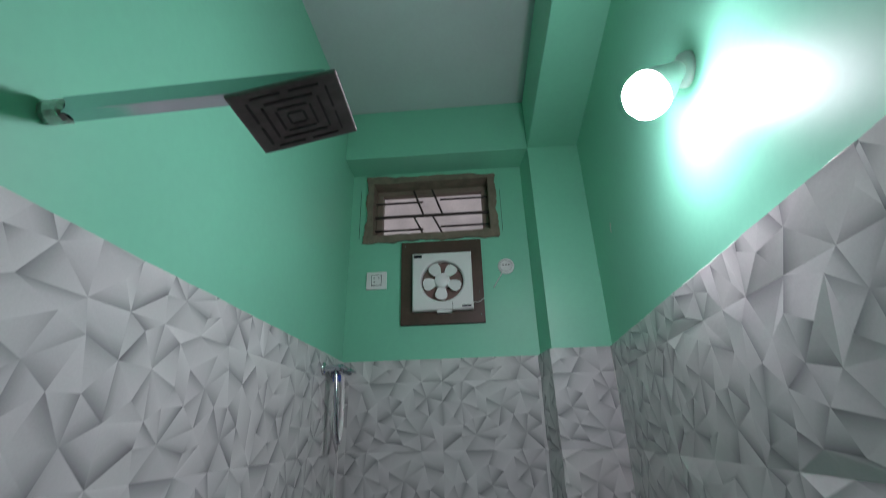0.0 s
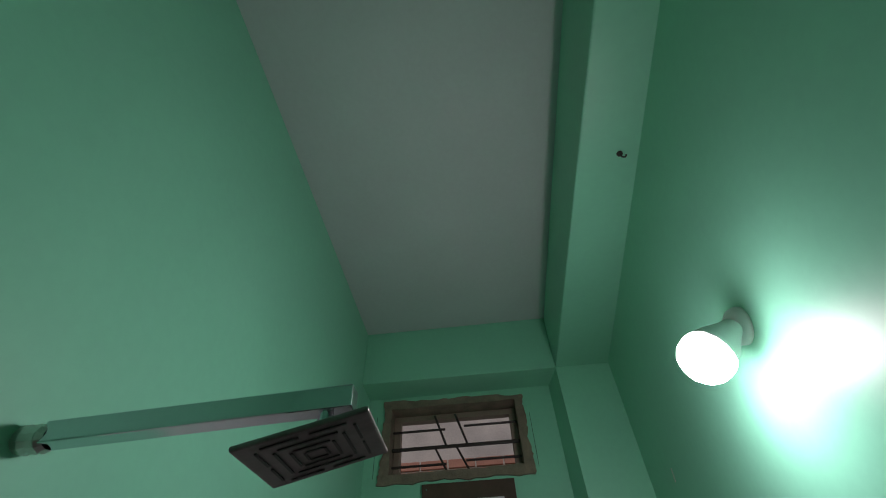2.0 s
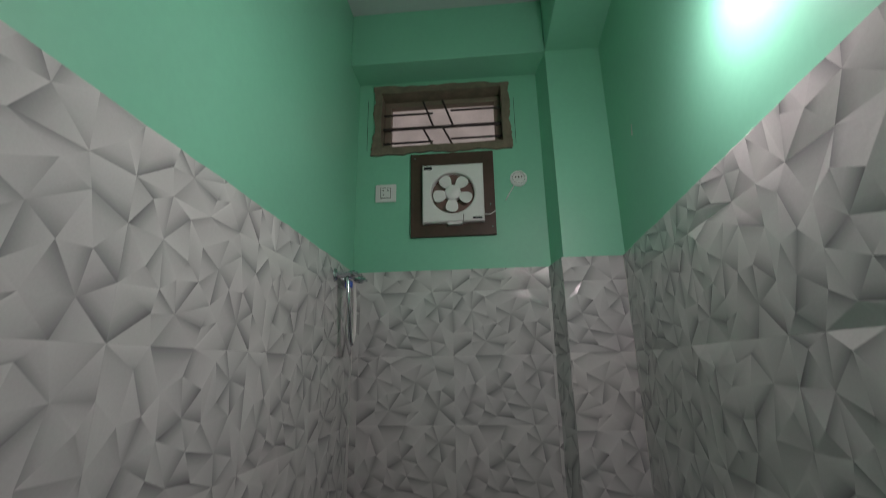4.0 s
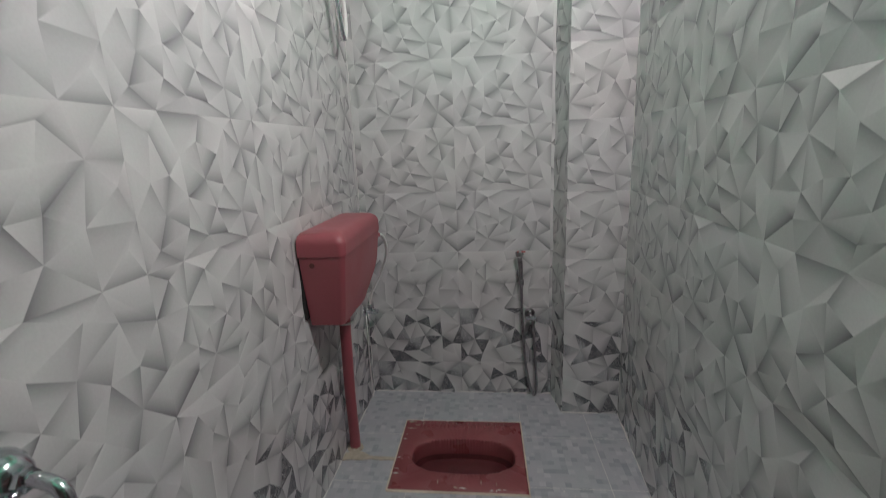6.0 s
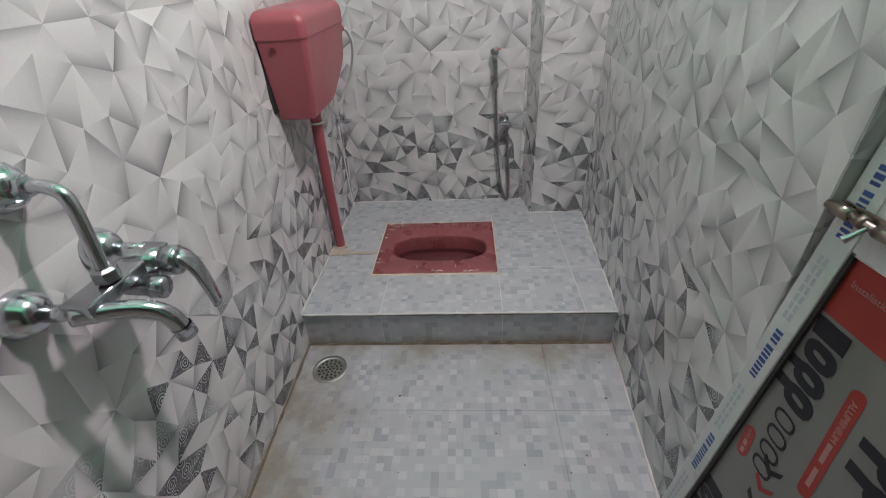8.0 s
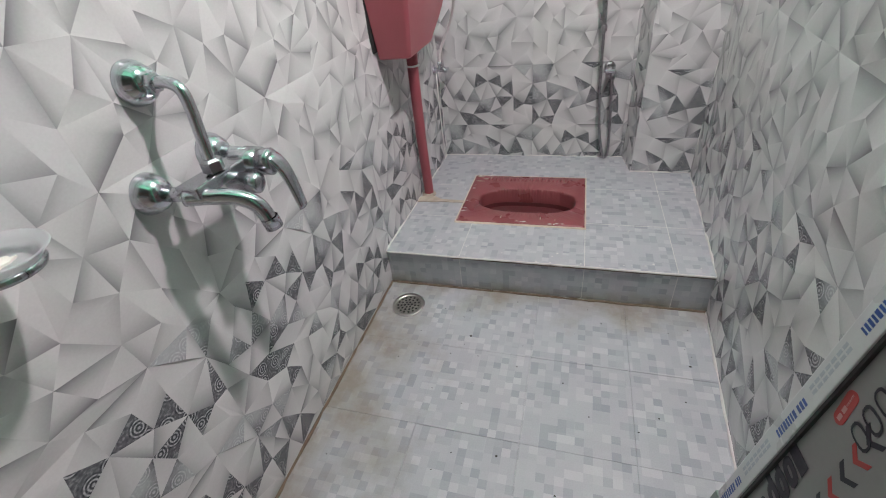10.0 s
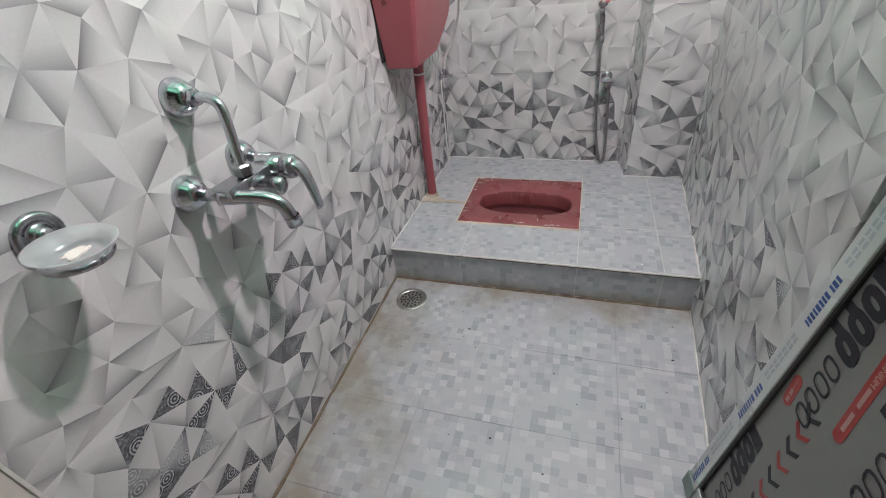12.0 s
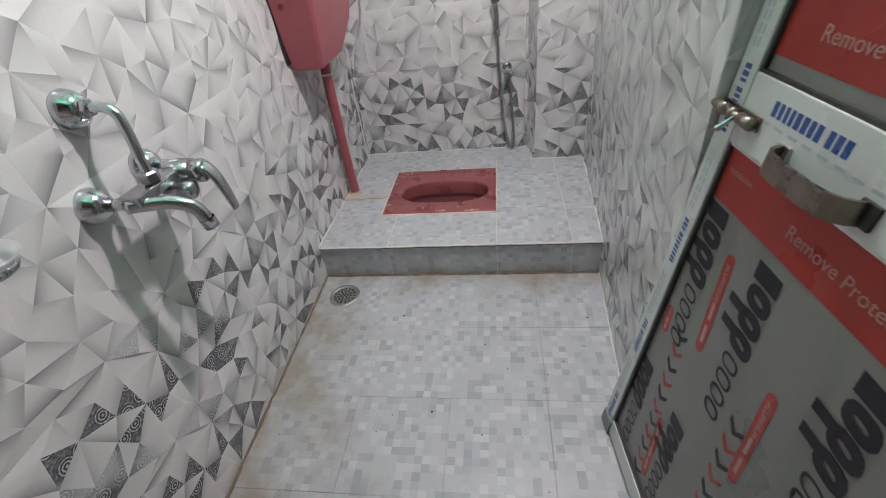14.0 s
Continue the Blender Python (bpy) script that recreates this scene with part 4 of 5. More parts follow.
spl = thing("cement_splashes", "dried white cement splashes on the platform tiles", "splash", m=PLAT, kind="stuff")
bm = bmesh.new()
rng = random.Random(31)
for i in range(70):
    x, y = (rng.uniform(0.02, 1.18), abs(rng.gauss(0, 0.02)) + 0.002) if i % 3 == 0 else (rng.uniform(0.02, 1.2), rng.uniform(0.0, 0.95))
    if PX0 - 0.01 < x < PX1 + 0.01 and PY0 - 0.01 < y < PY1 + 0.01 or (x > XB - 0.02 and y > YC - 0.02):
        continue
    r, a0, st = rng.uniform(0.001, 0.0045), rng.uniform(0, 6), rng.uniform(0.3, 1.0)
    slab([(x + r * rng.uniform(0.6, 1.3) * math.cos(a0 + k), y + st * r * rng.uniform(0.6, 1.3) * math.sin(a0 + k)) for k in (0, 1.05, 2.1, 3.15, 4.2, 5.2)], 0.0002, 0.0012, bm=bm)
part("splash", bm, GROUT, spl)

# ---- floor drain ----
dr = thing("floor_drain", "round perforated steel floor drain", "drain", (0.120, -0.132, 0.0))
part("rim", lathe([(0.054, -0.004), (0.066, 0.0005), (0.065, 0.004), (0.055, 0.0035), (0.052, 0.001)], 36), DULL, dr, "tarnished steel rim", smooth=True)
part("grate", lathe([(0.0, 0.0005), (0.053, 0.0012), (0.053, -0.006)], 36), surface("dark_steel", (0.50, 0.48, 0.45), 0.36, metal=1.0, vary=0.35, scale=40), dr)
for rr, cnt in ((0.0, 1), (0.014, 6), (0.028, 11), (0.042, 15)):
    for i in range(cnt):
        a = 6.2832 * i / cnt + rr * 20
        part("hole", lathe([(0.0, 0.0022), (0.0043, 0.0020), (0.0043, 0.0005)], 8, Matrix.Translation((rr * math.cos(a), rr * math.sin(a), 0))), BLACK, dr)
bm = bmesh.new()
rng = random.Random(5)
for x, y, r in [(0.404, -0.253, 0.005), (0.568, -0.676, 0.005), (1.12, -0.263, 0.006), (0.731, -0.749, 0.004)] + [(rng.uniform(0.05, 1.15), rng.uniform(-1.4, -0.05), rng.uniform(0.001, 0.003)) for _ in range(60)]:
    a0 = rng.uniform(0, 6)
    slab([(x + r * rng.uniform(0.6, 1.2) * math.cos(a0 + k), y + r * rng.uniform(0.3, 0.8) * math.sin(a0 + k)) for k in (0, 1.05, 2.1, 3.15, 4.2, 5.2)], 0.0, 0.0018, bm=bm)
tagged(part("grit", bm, SPECK), "dark grit specks on the floor tiles", "grit", kind="stuff")

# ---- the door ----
# Leans about 5 degrees so its edge fits the camera's view.
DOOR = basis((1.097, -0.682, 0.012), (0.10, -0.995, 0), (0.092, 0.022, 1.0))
DW, DH = 0.735, 2.02
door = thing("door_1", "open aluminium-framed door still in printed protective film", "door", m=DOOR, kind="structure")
ST = 0.046
stile = part("stile", box(0, ST, 0, DH, -0.036, 0.0, 0.002), FILMWHITE, door, "film-wrapped aluminium stile")
part("stile", box(DW - ST, DW, 0, DH, -0.036, 0.0, 0.002), FILMWHITE, door)
RZ0, RZ1 = 0.908, 1.020
part("rail", box(ST, DW - ST, 0, 0.06, -0.034, -0.002, 0.002), ALU, door, "bare aluminium bottom rail")
mid = part("rail", box(ST, DW - ST, RZ0, RZ1, -0.034, -0.001, 0.002), FILMWHITE, door, "film-wrapped lock rail")
part("rail", box(ST, DW - ST, DH - 0.06, DH, -0.034, -0.002, 0.002), FILMWHITE, door)
part("bottom_shoe", box(-0.004, 0.05, -0.010, 0.045, -0.040, 0.003, 0.002), surface("green_grey_plastic", (0.20, 0.27, 0.24), 0.5), door, "grey-green plastic corner shoe")
lowp = part("panel", box(ST, DW - ST, 0.06, RZ0, -0.026, -0.012), FILM, door, "grey composite panel under printed film")
uppp = part("panel", box(ST, DW - ST, RZ1, DH - 0.06, -0.026, -0.012), FILM, door, "grey composite panel under printed film")
for a, b in ((0.06, RZ0), (RZ1, DH - 0.06)):
    part("gasket", box(ST, ST + 0.006, a, b, -0.0115, -0.004), GASKET, door)
    part("gasket", box(ST, DW - ST, a, a + 0.005, -0.0115, -0.004), GASKET, door)
    part("gasket", box(ST, DW - ST, b - 0.005, b, -0.0115, -0.004), ALU, door)
FN = -0.0115
part("printed_band", box(ST + 0.006, DW - ST, 0.806, 0.903, -0.0119, FN), FILMRED, lowp, "red printed warning band")
part("printed_band", box(ST + 0.006, DW - ST, 1.046, 1.134, -0.0119, FN), FILMRED, uppp, "red printed warning band")


def words(text, size, x, y, z, rot, mat, parent, width=None):
    cu = bpy.data.curves.new("words", "FONT")
    cu.body, cu.size, cu.extrude = text, size, 0.0002
    cu.align_x, cu.align_y = "CENTER", "CENTER"
    tmp = bpy.data.objects.new("words", cu)
    dg = bpy.context.evaluated_depsgraph_get()
    scene.collection.objects.link(tmp)
    dg.update()
    me = bpy.data.meshes.new_from_object(tmp.evaluated_get(dg))
    scene.collection.objects.unlink(tmp)
    bpy.data.objects.remove(tmp)
    me.materials.clear()
    me.materials.append(mat)
    ob = new("lettering", me)
    ob.parent = parent
    s = 1.0
    if width:
        xs = [v.co.x for v in me.vertices]
        s = width / (max(xs) - min(xs))
    ob.matrix_basis = Matrix.Translation((x, y, z)) @ Matrix.Rotation(radians(rot), 4, "Z") @ Matrix.Diagonal((s, s, 1, 1))
    return ob


words("Remove Protection Film", 0.036, 0.375, 0.850, FN + 0.0005, 0, FILMTEXT, lowp, 0.29)
words("Installation.", 0.030, 0.098, 0.866, FN + 0.0005, 0, FILMTEXT, lowp, 0.066)
words("Remove Protection Film", 0.036, 0.27, 1.088, FN + 0.0005, 0, FILMTEXT, uppp, 0.29)


def para(x, y, w, h, lean, z0, z1, bm=None):
    return slab([(x, y), (x + w, y), (x + w + lean, y + h), (x + lean, y + h)], z0, z1, bm)


def glyph_ring(x, y, w, h, t, tail, bm):
    """A bold closed shape with a hole; the tail drops from one side."""
    k = 16
    z0, z1 = 0.0, 0.0005
    ro, ri = [], []
    for i in range(k):
        a = 2 * math.pi * i / k
        c, s = math.cos(a), math.sin(a)
        e = (abs(c) ** 3 + abs(s) ** 3) ** (-1 / 3)
        ro.append((x + w / 2 + c * e * w / 2 + s * e * h * 0.10, y + h / 2 + s * e * h / 2))
        ri.append((x + w / 2 + c * e * (w / 2 - t) + s * e * h * 0.06, y + h / 2 + s * e * (h / 2 - t)))
    vo = [bm.verts.new((*p, z1)) for p in ro]
    vi = [bm.verts.new((*p, z1)) for p in ri]
    vb = [bm.verts.new((*p, z0)) for p in ro]
    for i in range(k):
        j = (i + 1) % k
        bm.faces.new((vo[i], vo[j], vi[j], vi[i]))
        bm.faces.new((vb[i], vb[j], vo[j], vo[i]))
    if tail:
        para(x - h * 0.10, y - h * 0.55, t * 1.15, h * 0.8, h * 0.12, 0, 0.0006, bm)


SKEW = 8.0                                       # degrees the printed marks are turned to fit the camera's view


def brand_block(parent, u, v, size, mat=FILMDARK):
    """The maker's mark as plain bold shapes, running down the film."""
    m = Matrix.Translation((u, v, FN + 0.0004)) @ Matrix.Rotation(radians(SKEW - 90), 4, "Z") @ Matrix.Diagonal((size, size, 1, 1))
    bm = bmesh.new()
    para(0.0, 0.0, 0.56, 1.0, 0.16, 0, 0.0005, bm)
    for i in range(3):
        glyph_ring(0.74 + 0.78 * i, 0.0, 0.72, 1.0, 0.28, i > 0, bm)
    part("printed_mark", bm, mat, parent, "bold navy printed shapes", m=m)
    bm = bmesh.new()
    for i in range(4):
        glyph_ring(3.25 + i * 0.66, 0.05, 0.52, 0.75, 0.075, False, bm)
    part("printed_mark", bm, mat, parent, "thin navy printed shapes", m=m)


def capsule(parent, u, v0, v1, w, text=True):
    k = 8
    pts = [(u + w / 2 * math.cos(math.pi * i / k), v1 - w / 2 + w / 2 * math.sin(math.pi * i / k)) for i in range(k + 1)]
    pts += [(u + w / 2 * math.cos(math.pi + math.pi * i / k), v0 + w / 2 + w / 2 * math.sin(math.pi + math.pi * i / k)) for i in range(k + 1)]
    mid_v = (v0 + v1) / 2
    lean = Matrix.Translation((u, mid_v, 0)) @ Matrix.Rotation(radians(SKEW), 4, "Z") @ Matrix.Translation((-u, -mid_v, 0))
    part("printed_capsule", slab(pts, FN - 0.0004, FN + 0.0002), FILMRED, parent, "red printed capsule", m=lean)
    if text:
        top_at = lean @ Vector((u, v1 - (v1 - v0) * 0.27, 0))
        words("ALUMINIUM", w * 0.55, top_at.x, top_at.y, FN + 0.0004, SKEW - 90, FILMTEXT, parent, (v1 - v0) * 0.36)
        for q in (0.56, 0.80):
            vv = v1 - (v1 - v0) * q
            part("text_bar", box(u - w * 0.16, u + w * 0.16, vv - (v1 - v0) * 0.09, vv + (v1 - v0) * 0.09, FN, FN + 0.0004), FILMTEXT, parent, m=lean)


for u in (0.052, 0.212, 0.42):
    brand_block(lowp, u, 0.80 if u < 0.1 else 0.785, 0.056)
    brand_block(lowp, u - 0.005, 0.36, 0.050)
    brand_block(uppp, u, 1.86, 0.056)
for u, a, b in ((0.172, 0.535, 0.750), (0.37, 0.43, 0.64), (0.205, 0.10, 0.30), (0.072, 0.47, 0.54)):
    capsule(lowp, u, a, b, 0.024)
for i in range(11):
    for first in (0.112, 0.32):
        bm = bmesh.new()
        v = 0.53 - 0.043 * i
        u0 = first + (0.53 - v) * math.tan(radians(SKEW))
        slab([(u0, v), (u0 + 0.020, v - 0.018), (u0 + 0.040, v), (u0 + 0.040, v - 0.012), (u0 + 0.020, v - 0.030), (u0, v - 0.012)], FN - 0.0003, FN + 0.0002, bm)
        part("chevron", bm, FILMRED if i % 2 else FILMDARK, lowp)

# blue maker's lettering along stile and rail, as bars
rng = random.Random(21)
v = 0.05
while v < DH - 0.1:
    big = [rng.uniform(0.0045, 0.008) for _ in range(11)]
    for i, h in enumerate(big):
        gap = 0.009 if i == 7 else 0.0036
        part("text_bar", box(0.016, 0.031, v, v + h, -0.0003, 0.0004), FILMBLUE, stile)
        v += h + gap
    v += 0.02
    for j in range(7):
        for c in (0.012, 0.022):
            part("text_bar", box(c, c + 0.006, v, v + 0.014, -0.0003, 0.0003), surface("faded_print", (0.38, 0.42, 0.46), 0.4) if j == 0 and c < 0.02 and v < 0.4 else bpy.data.materials["faded_print"], stile)
        v += 0.018
    v += 0.03
u = 0.112
while u < DW - 0.12:
    for i in range(11):
        w = rng.uniform(0.007, 0.011)
        part("text_bar", box(u, u + w, 0.975, 0.997, -0.0013, -0.0006), FILMBLUE, mid)
        u += w + (0.011 if i == 7 else 0.004)
    u += 0.06
for i in range(12):
    part("text_bar", box(0.10 + 0.03 * i, 0.118 + 0.03 * i, 0.961, 0.966, -0.0013, -0.0007), bpy.data.materials["faded_print"], mid)

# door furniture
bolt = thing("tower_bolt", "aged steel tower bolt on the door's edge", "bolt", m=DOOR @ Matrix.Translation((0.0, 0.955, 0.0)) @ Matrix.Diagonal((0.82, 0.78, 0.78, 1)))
part("rod", tube([(-0.012, 0.0, 0.016), (0.125, 0.0, 0.016)], 0.008, 14, 1), AGED, bolt, smooth=True)
part("back_plate", box(0.0, 0.125, -0.015, 0.015, 0.0, 0.004, 0.001), AGED, bolt)
for u0, u1 in ((0.002, 0.036), (0.050, 0.064), (0.084, 0.122)):
    part("barrel", tube([(u0, 0.0, 0.015), (u1, 0.0, 0.015)], 0.0125, 14, 1), AGED, bolt, smooth=True)
part("knob", tube([(0.072, 0.0, 0.018), (0.070, -0.018, 0.034), (0.066, -0.030, 0.044)], lambda t: 0.004 + 0.003 * t, 10), CHROME, bolt, "bright turned knob", smooth=True)
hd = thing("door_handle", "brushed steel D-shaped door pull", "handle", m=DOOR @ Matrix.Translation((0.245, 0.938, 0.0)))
arc = [(-0.078, 0.004), (-0.076, 0.016), (-0.069, 0.029), (-0.055, 0.038), (-0.030, 0.042), (0.030, 0.042), (0.055, 0.038), (0.069, 0.029), (0.076, 0.016), (0.078, 0.004)]
bm = slab(arc + [(x * 0.945, z - 0.0045 if z > 0.01 else z) for x, z in reversed(arc)], -0.016, 0.016)
bmesh.ops.rotate(bm, verts=bm.verts[:], cent=(0, 0, 0), matrix=Matrix.Rotation(radians(90), 3, "X"))
bmesh.ops.recalc_face_normals(bm, faces=bm.faces[:])
part("grip", bm, AGED, hd, "flat brushed strap")
for q in (-1, 1):
    part("foot", box(q * 0.078 - 0.014, q * 0.078 + 0.014, -0.016, 0.016, -0.001, 0.0045, 0.0015), BLACK if q > 0 else DULL, hd)

# ---- outside the window ----
outw = thing("neighbour_wall", "pinkish plastered neighbour wall with exposed bricks low down", "building", (0, 2.4, 0))
part("wall", box(-3.0, 4.0, 0.0, 0.2, -0.15, 7.0), OUT, outw)
k = 0
bme = mesh_of(box(-0.105, 0.105, -0.012, 0.012, -0.033, 0.033, 0.004, 1), "brick", BRICKM)
for j in range(3):
    for i in range(9):
        b = new("brick", bme)
        b.parent = outw
        b.matrix_basis = Matrix.Translation((-0.5 + 0.222 * i + (0.111 if j % 2 else 0), -0.004, 3.35 + 0.078 * j))
tagged(part("ground", box(-80, 80, -80, 80, -0.3, -0.16), CEMENT), "bare cement ground outside", "ground", kind="structure")


# ---- wall tiles ----
from mathutils.geometry import delaunay_2d_cdt

def facet_pattern(seed, ornate):
    """One printed tile: facets of a jittered point set whose edge points repeat from tile to tile."""
    rng = random.Random(seed)
    fx, fy = (0.22, 0.50, 0.78), (0.34, 0.70)
    edge = [(0, 0), (TW, 0), (TW, TH), (0, TH)] + [(f * TW, y) for f in fx for y in (0, TH)] + [(x, f * TH) for f in fy for x in (0, TW)]
    inner, hubs = [], []
    for tries in range(3000):                    # hubs with room round them become fans
        p = (rng.uniform(0.07, TW - 0.07), rng.uniform(0.065, TH - 0.065))
        if len(hubs) < 4 and all(math.dist(p, q) > 0.155 for q in hubs) and all(math.dist(p, q) > 0.056 for q in edge):
            hubs.append(p)
    for hx, hy in hubs:                          # an uneven ring round each hub
        k, a0 = rng.randrange(6, 9), rng.uniform(0, 6.283)
        for i in range(k):
            a, r = a0 + 6.283 * (i + rng.uniform(-0.25, 0.25)) / k, rng.uniform(0.066, 0.094)
            p = (hx + r * math.cos(a), hy + r * math.sin(a))
            if 0.026 < p[0] < TW - 0.026 and 0.026 < p[1] < TH - 0.026 and all(math.dist(p, q) > 0.056 for q in hubs) and all(math.dist(p, q) > 0.048 for q in inner) and all(math.dist(p, q) > 0.040 for q in edge):
                inner.append(p)
    for tries in range(4000):                    # fill what is left
        p = (rng.uniform(0.026, TW - 0.026), rng.uniform(0.026, TH - 0.026))
        if all(math.dist(p, q) > 0.070 for q in hubs) and all(math.dist(p, q) > 0.060 for q in inner) and all(math.dist(p, q) > 0.052 for q in edge):
            inner.append(p)
    inner = hubs + inner
    pts = edge + inner
    hs = [0.0] * len(edge) + [rng.choice((0.0005, 0.0030, 0.0048)) for _ in inner]
    verts, _, tris, *_ = delaunay_2d_cdt([Vector(p) for p in pts], [], [], 0, 1e-6)
    near = [min(range(len(pts)), key=lambda i: (pts[i][0] - v.x) ** 2 + (pts[i][1] - v.y) ** 2) for v in verts]
    co = [(v.x, v.y, hs[i]) for v, i in zip(verts, near)]
    hub_ids = set(range(len(edge), len(edge) + len(hubs)))
    tris = [list(f) for f in tris]
    rng.shuffle(tris)

    def turn(a, b, c):
        return (co[b][0] - co[a][0]) * (co[c][1] - co[b][1]) - (co[b][1] - co[a][1]) * (co[c][0] - co[b][0])

    faces, used = [], set()                      # some neighbours join into four-sided facets
    for i, f in enumerate(tris):
        if i in used:
            continue
        used.add(i)
        made = f
        if rng.random() < 0.42 and not any(near[v] in hub_ids for v in f):
            for j, g in enumerate(tris):
                both = set(f) & set(g)
                if j in used or len(both) != 2 or any(near[v] in hub_ids for v in g):
                    continue
                own, other = (set(f) - both).pop(), (set(g) - both).pop()
                k = f.index(own)
                quad = [own, f[(k + 1) % 3], other, f[(k + 2) % 3]]
                turns = [turn(quad[q], quad[(q + 1) % 4], quad[(q + 2) % 4]) for q in range(4)]
                if all(t > 4e-4 for t in turns) or all(t < -4e-4 for t in turns):
                    used.add(j)
                    made = quad
                    break
        faces.append(made)
    tones, dark = [], []
    for f in faces:
        q = rng.random()
        lo, hi = rng.uniform(0.02, 0.38), rng.uniform(0.72, 0.97)
        if len(f) == 4:
            t = [lo + 0.06, lo, hi, hi * 0.94] if q < 0.80 else [hi, hi, hi, lo]
        elif q < 0.28:
            t = [lo * 0.6, hi, hi]
        elif q < 0.88:
            t = [lo + 0.08, lo, hi]
        else:
            t = [hi, hi, hi * 0.85]
        k = rng.randrange(len(f))
        spoke = [i for i, v in enumerate(f) if near[v] in hub_ids]
        if spoke and rng.random() < 0.90:        # fans: each spoke dark on one side, pale on the other
            k, t = -spoke[0] % 3, [lo * 0.8 + 0.12, lo * 0.8, hi]
            if rng.random() < 0.15:
                t = [lo * 0.8 + 0.16, hi, lo * 0.8]
        tones.append(t[k:] + t[:k])
        joined = any(d and len(set(f) & set(g)) > 1 for d, g in zip(dark, faces))
        dark.append(ornate and not joined and rng.random() < (0.52 if len(f) == 3 else 0.30))
    return co, faces, tones, dark


PATTERNS = [facet_pattern(s, False) for s in (11, 27, 42)] + [facet_pattern(s, True) for s in (61, 75, 93)]
tile_cache = {}


def tile_mesh(kind, x0, x1, y0, y1):
    key = (kind, round(x0, 4), round(x1, 4), round(y0, 4), round(y1, 4))
    if key in tile_cache:
        return tile_cache[key]
    co, faces, tones, dark = PATTERNS[kind]
    b = bmesh.new()
    lay = b.loops.layers.float_color.new("print")
    vs = [b.verts.new(c) for c in co]
    for f, t, d in zip(faces, tones, dark):
        face = b.faces.new([vs[i] for i in f])
        face.material_index = 1 if d else 0
        for lp, c in zip(face.loops, t):
            lp[lay] = (c, c, c, 1)
    plain = [f for f in b.faces if f.material_index == 0]
    rim_faces = bmesh.ops.inset_individual(b, faces=plain, thickness=0.0011, depth=0.0, use_even_offset=True)["faces"]
    pick = random.Random(kind * 7 + 1)
    for f in rim_faces:                          # thin pale lines along some of the facet edges
        q = pick.random()
        if q < 0.55:
            c = 1.0 if q < 0.40 else 0.0
            for lp in f.loops:
                lp[lay] = (c, c, c, 1)
    g = 0.00008
    for pco, no in (((x0 + g, 0, 0), (-1, 0, 0)), ((x1 - g, 0, 0), (1, 0, 0)), ((0, y0 + g, 0), (0, -1, 0)), ((0, y1 - g, 0), (0, 1, 0))):
        bmesh.ops.bisect_plane(b, geom=b.verts[:] + b.edges[:] + b.faces[:], plane_co=pco, plane_no=no, clear_outer=True, dist=1e-5)
    b.normal_update()
    if b.faces and sum(f.normal.z for f in b.faces) < 0:
        bmesh.ops.reverse_faces(b, faces=b.faces[:])
    rim = [e for e in b.edges if e.is_boundary]
    ex = bmesh.ops.extrude_edge_only(b, edges=rim)
    for v in ex["geom"]:
        if isinstance(v, bmesh.types.BMVert):
            v.co.z = -0.0095
    me = mesh_of(b, "tile", [TILE, ORNATE])
    tile_cache[key] = me
    return me


def tile_face(parent, origin, u, length, seam, bottom, seed, z0=0.008, top=ZT):
    """Clad a face with tiles; u runs along it, seam is where one joint falls."""
    rng = random.Random(seed)
    m0 = basis(origin, u, (0, 0, 1))
    i = math.floor((0 - seam) / TW)
    while seam + i * TW < length - 0.002:
        a = seam + i * TW
        x0, x1 = max(0, a) - a, min(length, a + TW) - a
        for j in range(-1, 8):
            c = z0 + j * TH
            y0, y1 = max(bottom, c) - c, min(top, c + TH) - c
            if y1 - y0 < 0.004 or x1 - x0 < 0.004:
                continue
            kind = (3 if j < 2 else 0) + (i + j * 2 + rng.randrange(2)) % 3
            ob = new("tile", tile_mesh(kind, x0, x1, y0, y1))
            ob.parent = parent
            ob.matrix_basis = m0 @ Matrix.Translation((a, c, 0))
        i += 1


tile_face(wall_left, (0, YF, 0), (0, 1, 0), YB - YF, (-0.862 - YF) % TW, 0.0, 1)
ra, rb = Vector((right_x(YC), YC, 0)), Vector((right_x(YP), YP, 0))
tile_face(wall_right, ra, rb - ra, (rb - ra).length, 0.12, 0.0, 2)
tile_face(wall_right, (right_x(YP) + 0.001, YP, 0), (1, 0, 0), 1.342 - right_x(YP), 0.10, 0.0, 6, top=2.098)
tile_face(wall_right, (1.334, YP - 0.012, 0), (0, -1, 0), 0.30, 0.2, 0.0, 8, top=2.098)
rc = Vector((right_x(-1.3), -1.3, 0))
tile_face(wall_right, rb, rc - rb, (rc - rb).length, (0.12 - (rb - ra).length) % TW, 2.102, 7)
tile_face(wall_back, (0, YB, 0), (1, 0, 0), XB, 0.035, 0.13, 3)
tile_face(column, (XC, YC, 0), (1, 0, 0), right_x(YC) - XC, -0.15, 0.13, 4)
tile_face(column, (XB, YB, 0), (XC - XB, YC - YB, 0), math.hypot(XC - XB, YB - YC), -0.2, 0.13, 5)

# ---- floor tiles ----
FT = 0.3125
flat_cache = {}


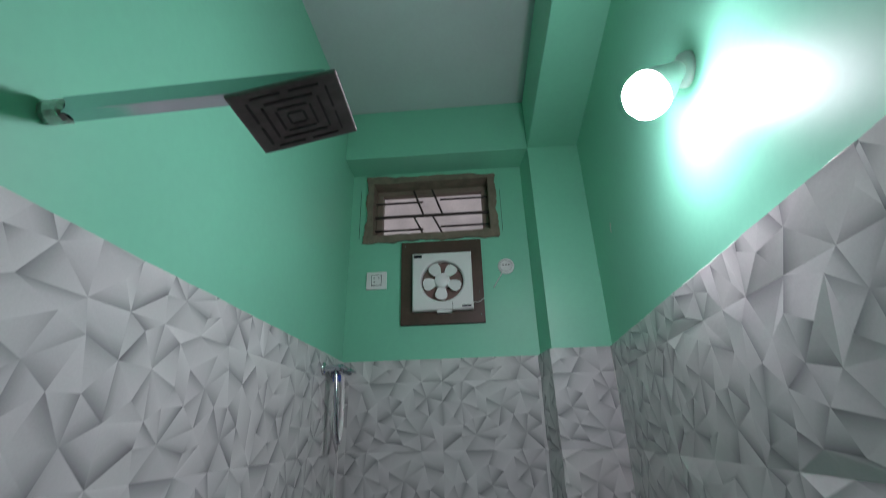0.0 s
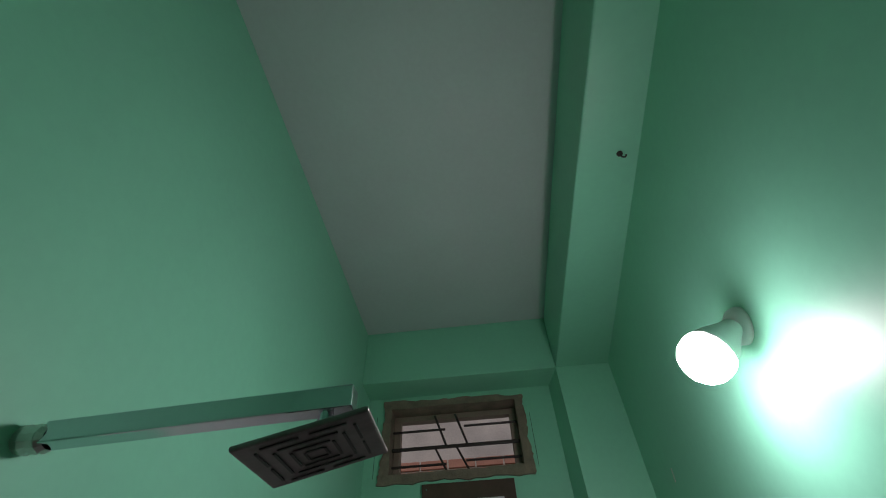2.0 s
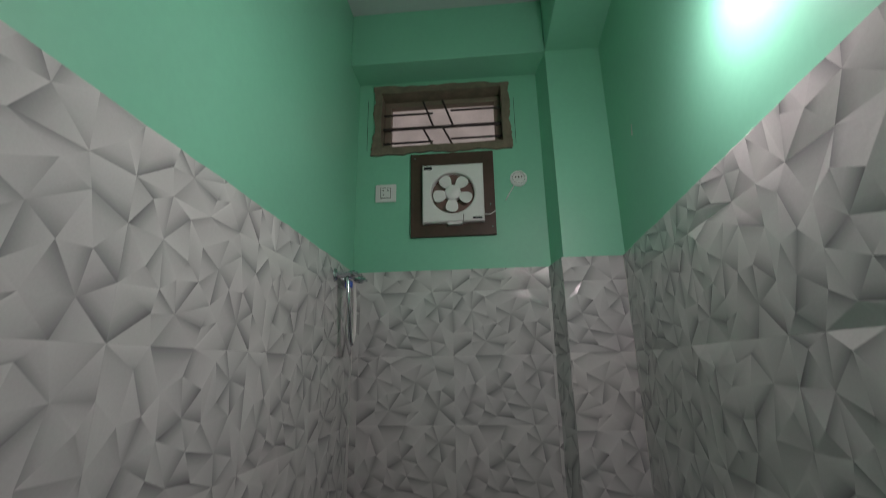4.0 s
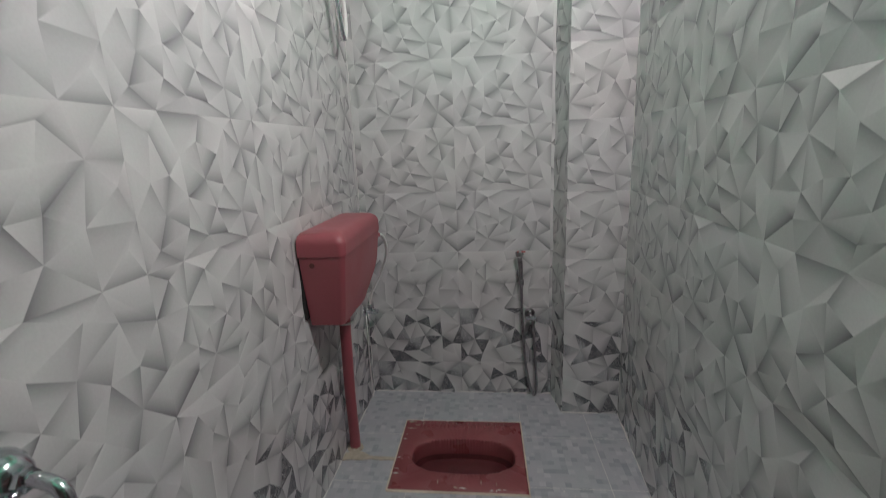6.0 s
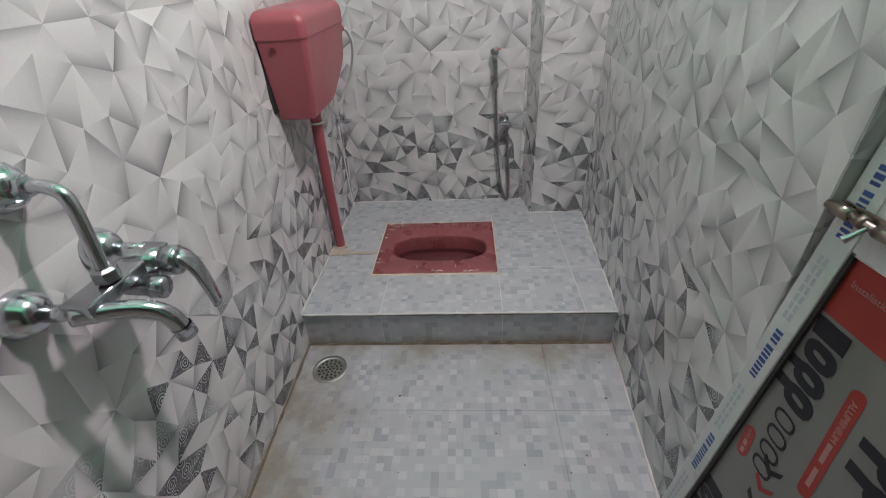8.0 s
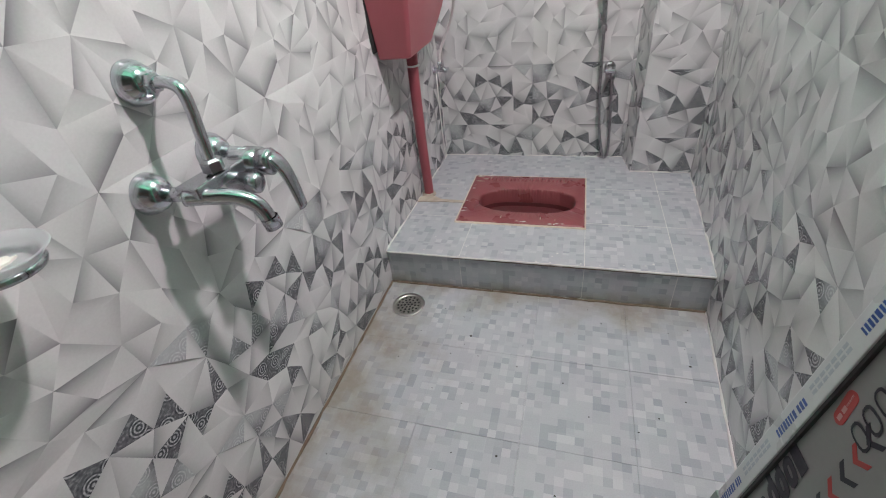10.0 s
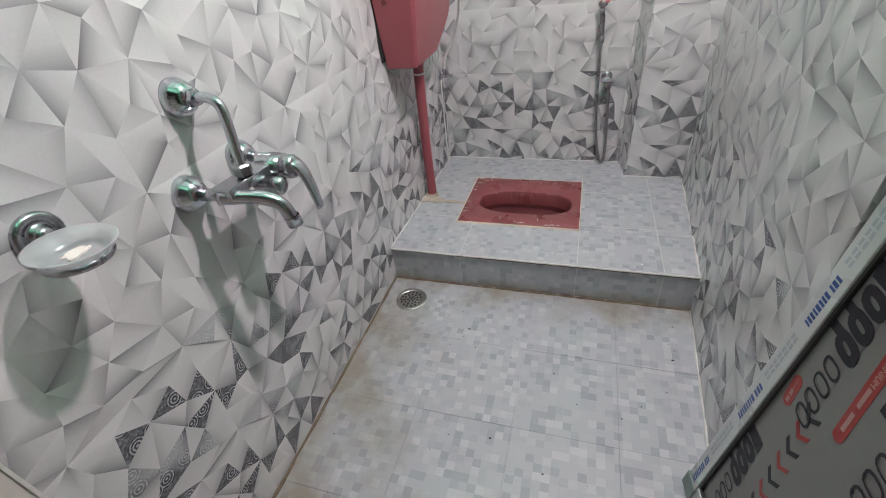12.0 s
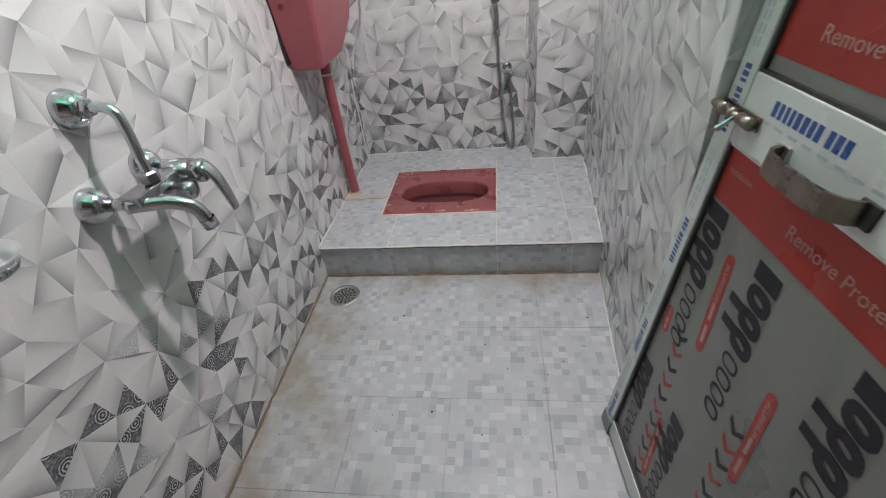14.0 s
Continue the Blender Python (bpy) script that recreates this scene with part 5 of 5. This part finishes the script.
def flat_tile(w, h, g):
    key = (round(w, 4), round(h, 4), g)
    if key not in flat_cache:
        b = box(g, w - g, g, h - g, -0.008, 0.0, 0.0006, 1)
        flat_cache[key] = mesh_of(b, "tile", FLOOR)
    return flat_cache[key]


def put_flat(parent, x0, x1, y0, y1, m=Matrix(), dz=0.0, g=0.0003):
    if x1 - x0 < 0.004 or y1 - y0 < 0.004:
        return
    ob = new("tile", flat_tile(x1 - x0, y1 - y0, g))
    ob.parent = parent
    ob.matrix_basis = m @ Matrix.Translation((x0, y0, dz))


rng = random.Random(17)
for i in range(4):
    for j in range(5):
        x0, x1 = i * FT, min((i + 1) * FT, W + 0.012)
        if i == 3:
            x1 = 1.345 if -(j + 1) * FT < -0.9 else W + 0.012
        put_flat(floor, x0, x1, max(YD, -(j + 1) * FT), -j * FT, dz=rng.uniform(-0.0006, 0.0004))
xs, ys = [0.0, 0.312, 0.783, 1.093, 1.276], [0.0, 0.30, 0.61, 0.92, YB]
for a, b in zip(xs, xs[1:]):
    for c, d in zip(ys, ys[1:]):
        for (p, q, r, s) in ((a, b, c, min(d, PY0)), (a, b, max(c, PY1), d), (a, min(b, PX0), max(c, PY0), min(d, PY1)), (max(a, PX1), b, max(c, PY0), min(d, PY1))):
            put_flat(platform, p, q, r, s, dz=rng.uniform(-0.0005, 0.0004))
front = basis((0, 0.002, 0), (1, 0, 0), (0, 0, 1))
for a, b in zip(xs, [0.312, 0.783, 1.093, 1.2125]):
    put_flat(platform, a, b, 0.002, 0.158, m=PLAT.inverted() @ front)
# pale grout smeared over the platform's joints
for x in xs[1:-1]:
    for c, d in ((0.003, PY0 - 0.004), (PY1 + 0.004, YC - 0.002)) if PX0 < x < PX1 else ((0.003, YC - 0.002),):
        part("grout_line", box(x - 0.0012, x + 0.0012, c, d, -0.003, 0.0007), GROUT, platform)
    part("grout_line", box(x - 0.001, x + 0.001, 0.006, 0.155, -0.003, 0.0006), GROUT, platform, m=PLAT.inverted() @ front)
for y in (0.30, 0.61):
    for a, b in ((0.004, PX0 - 0.004), (PX1 + 0.006, right_x(y) - 0.004)):
        part("grout_line", box(a, b, y - 0.0011, y + 0.0011, -0.003, 0.0006), GROUT, platform)
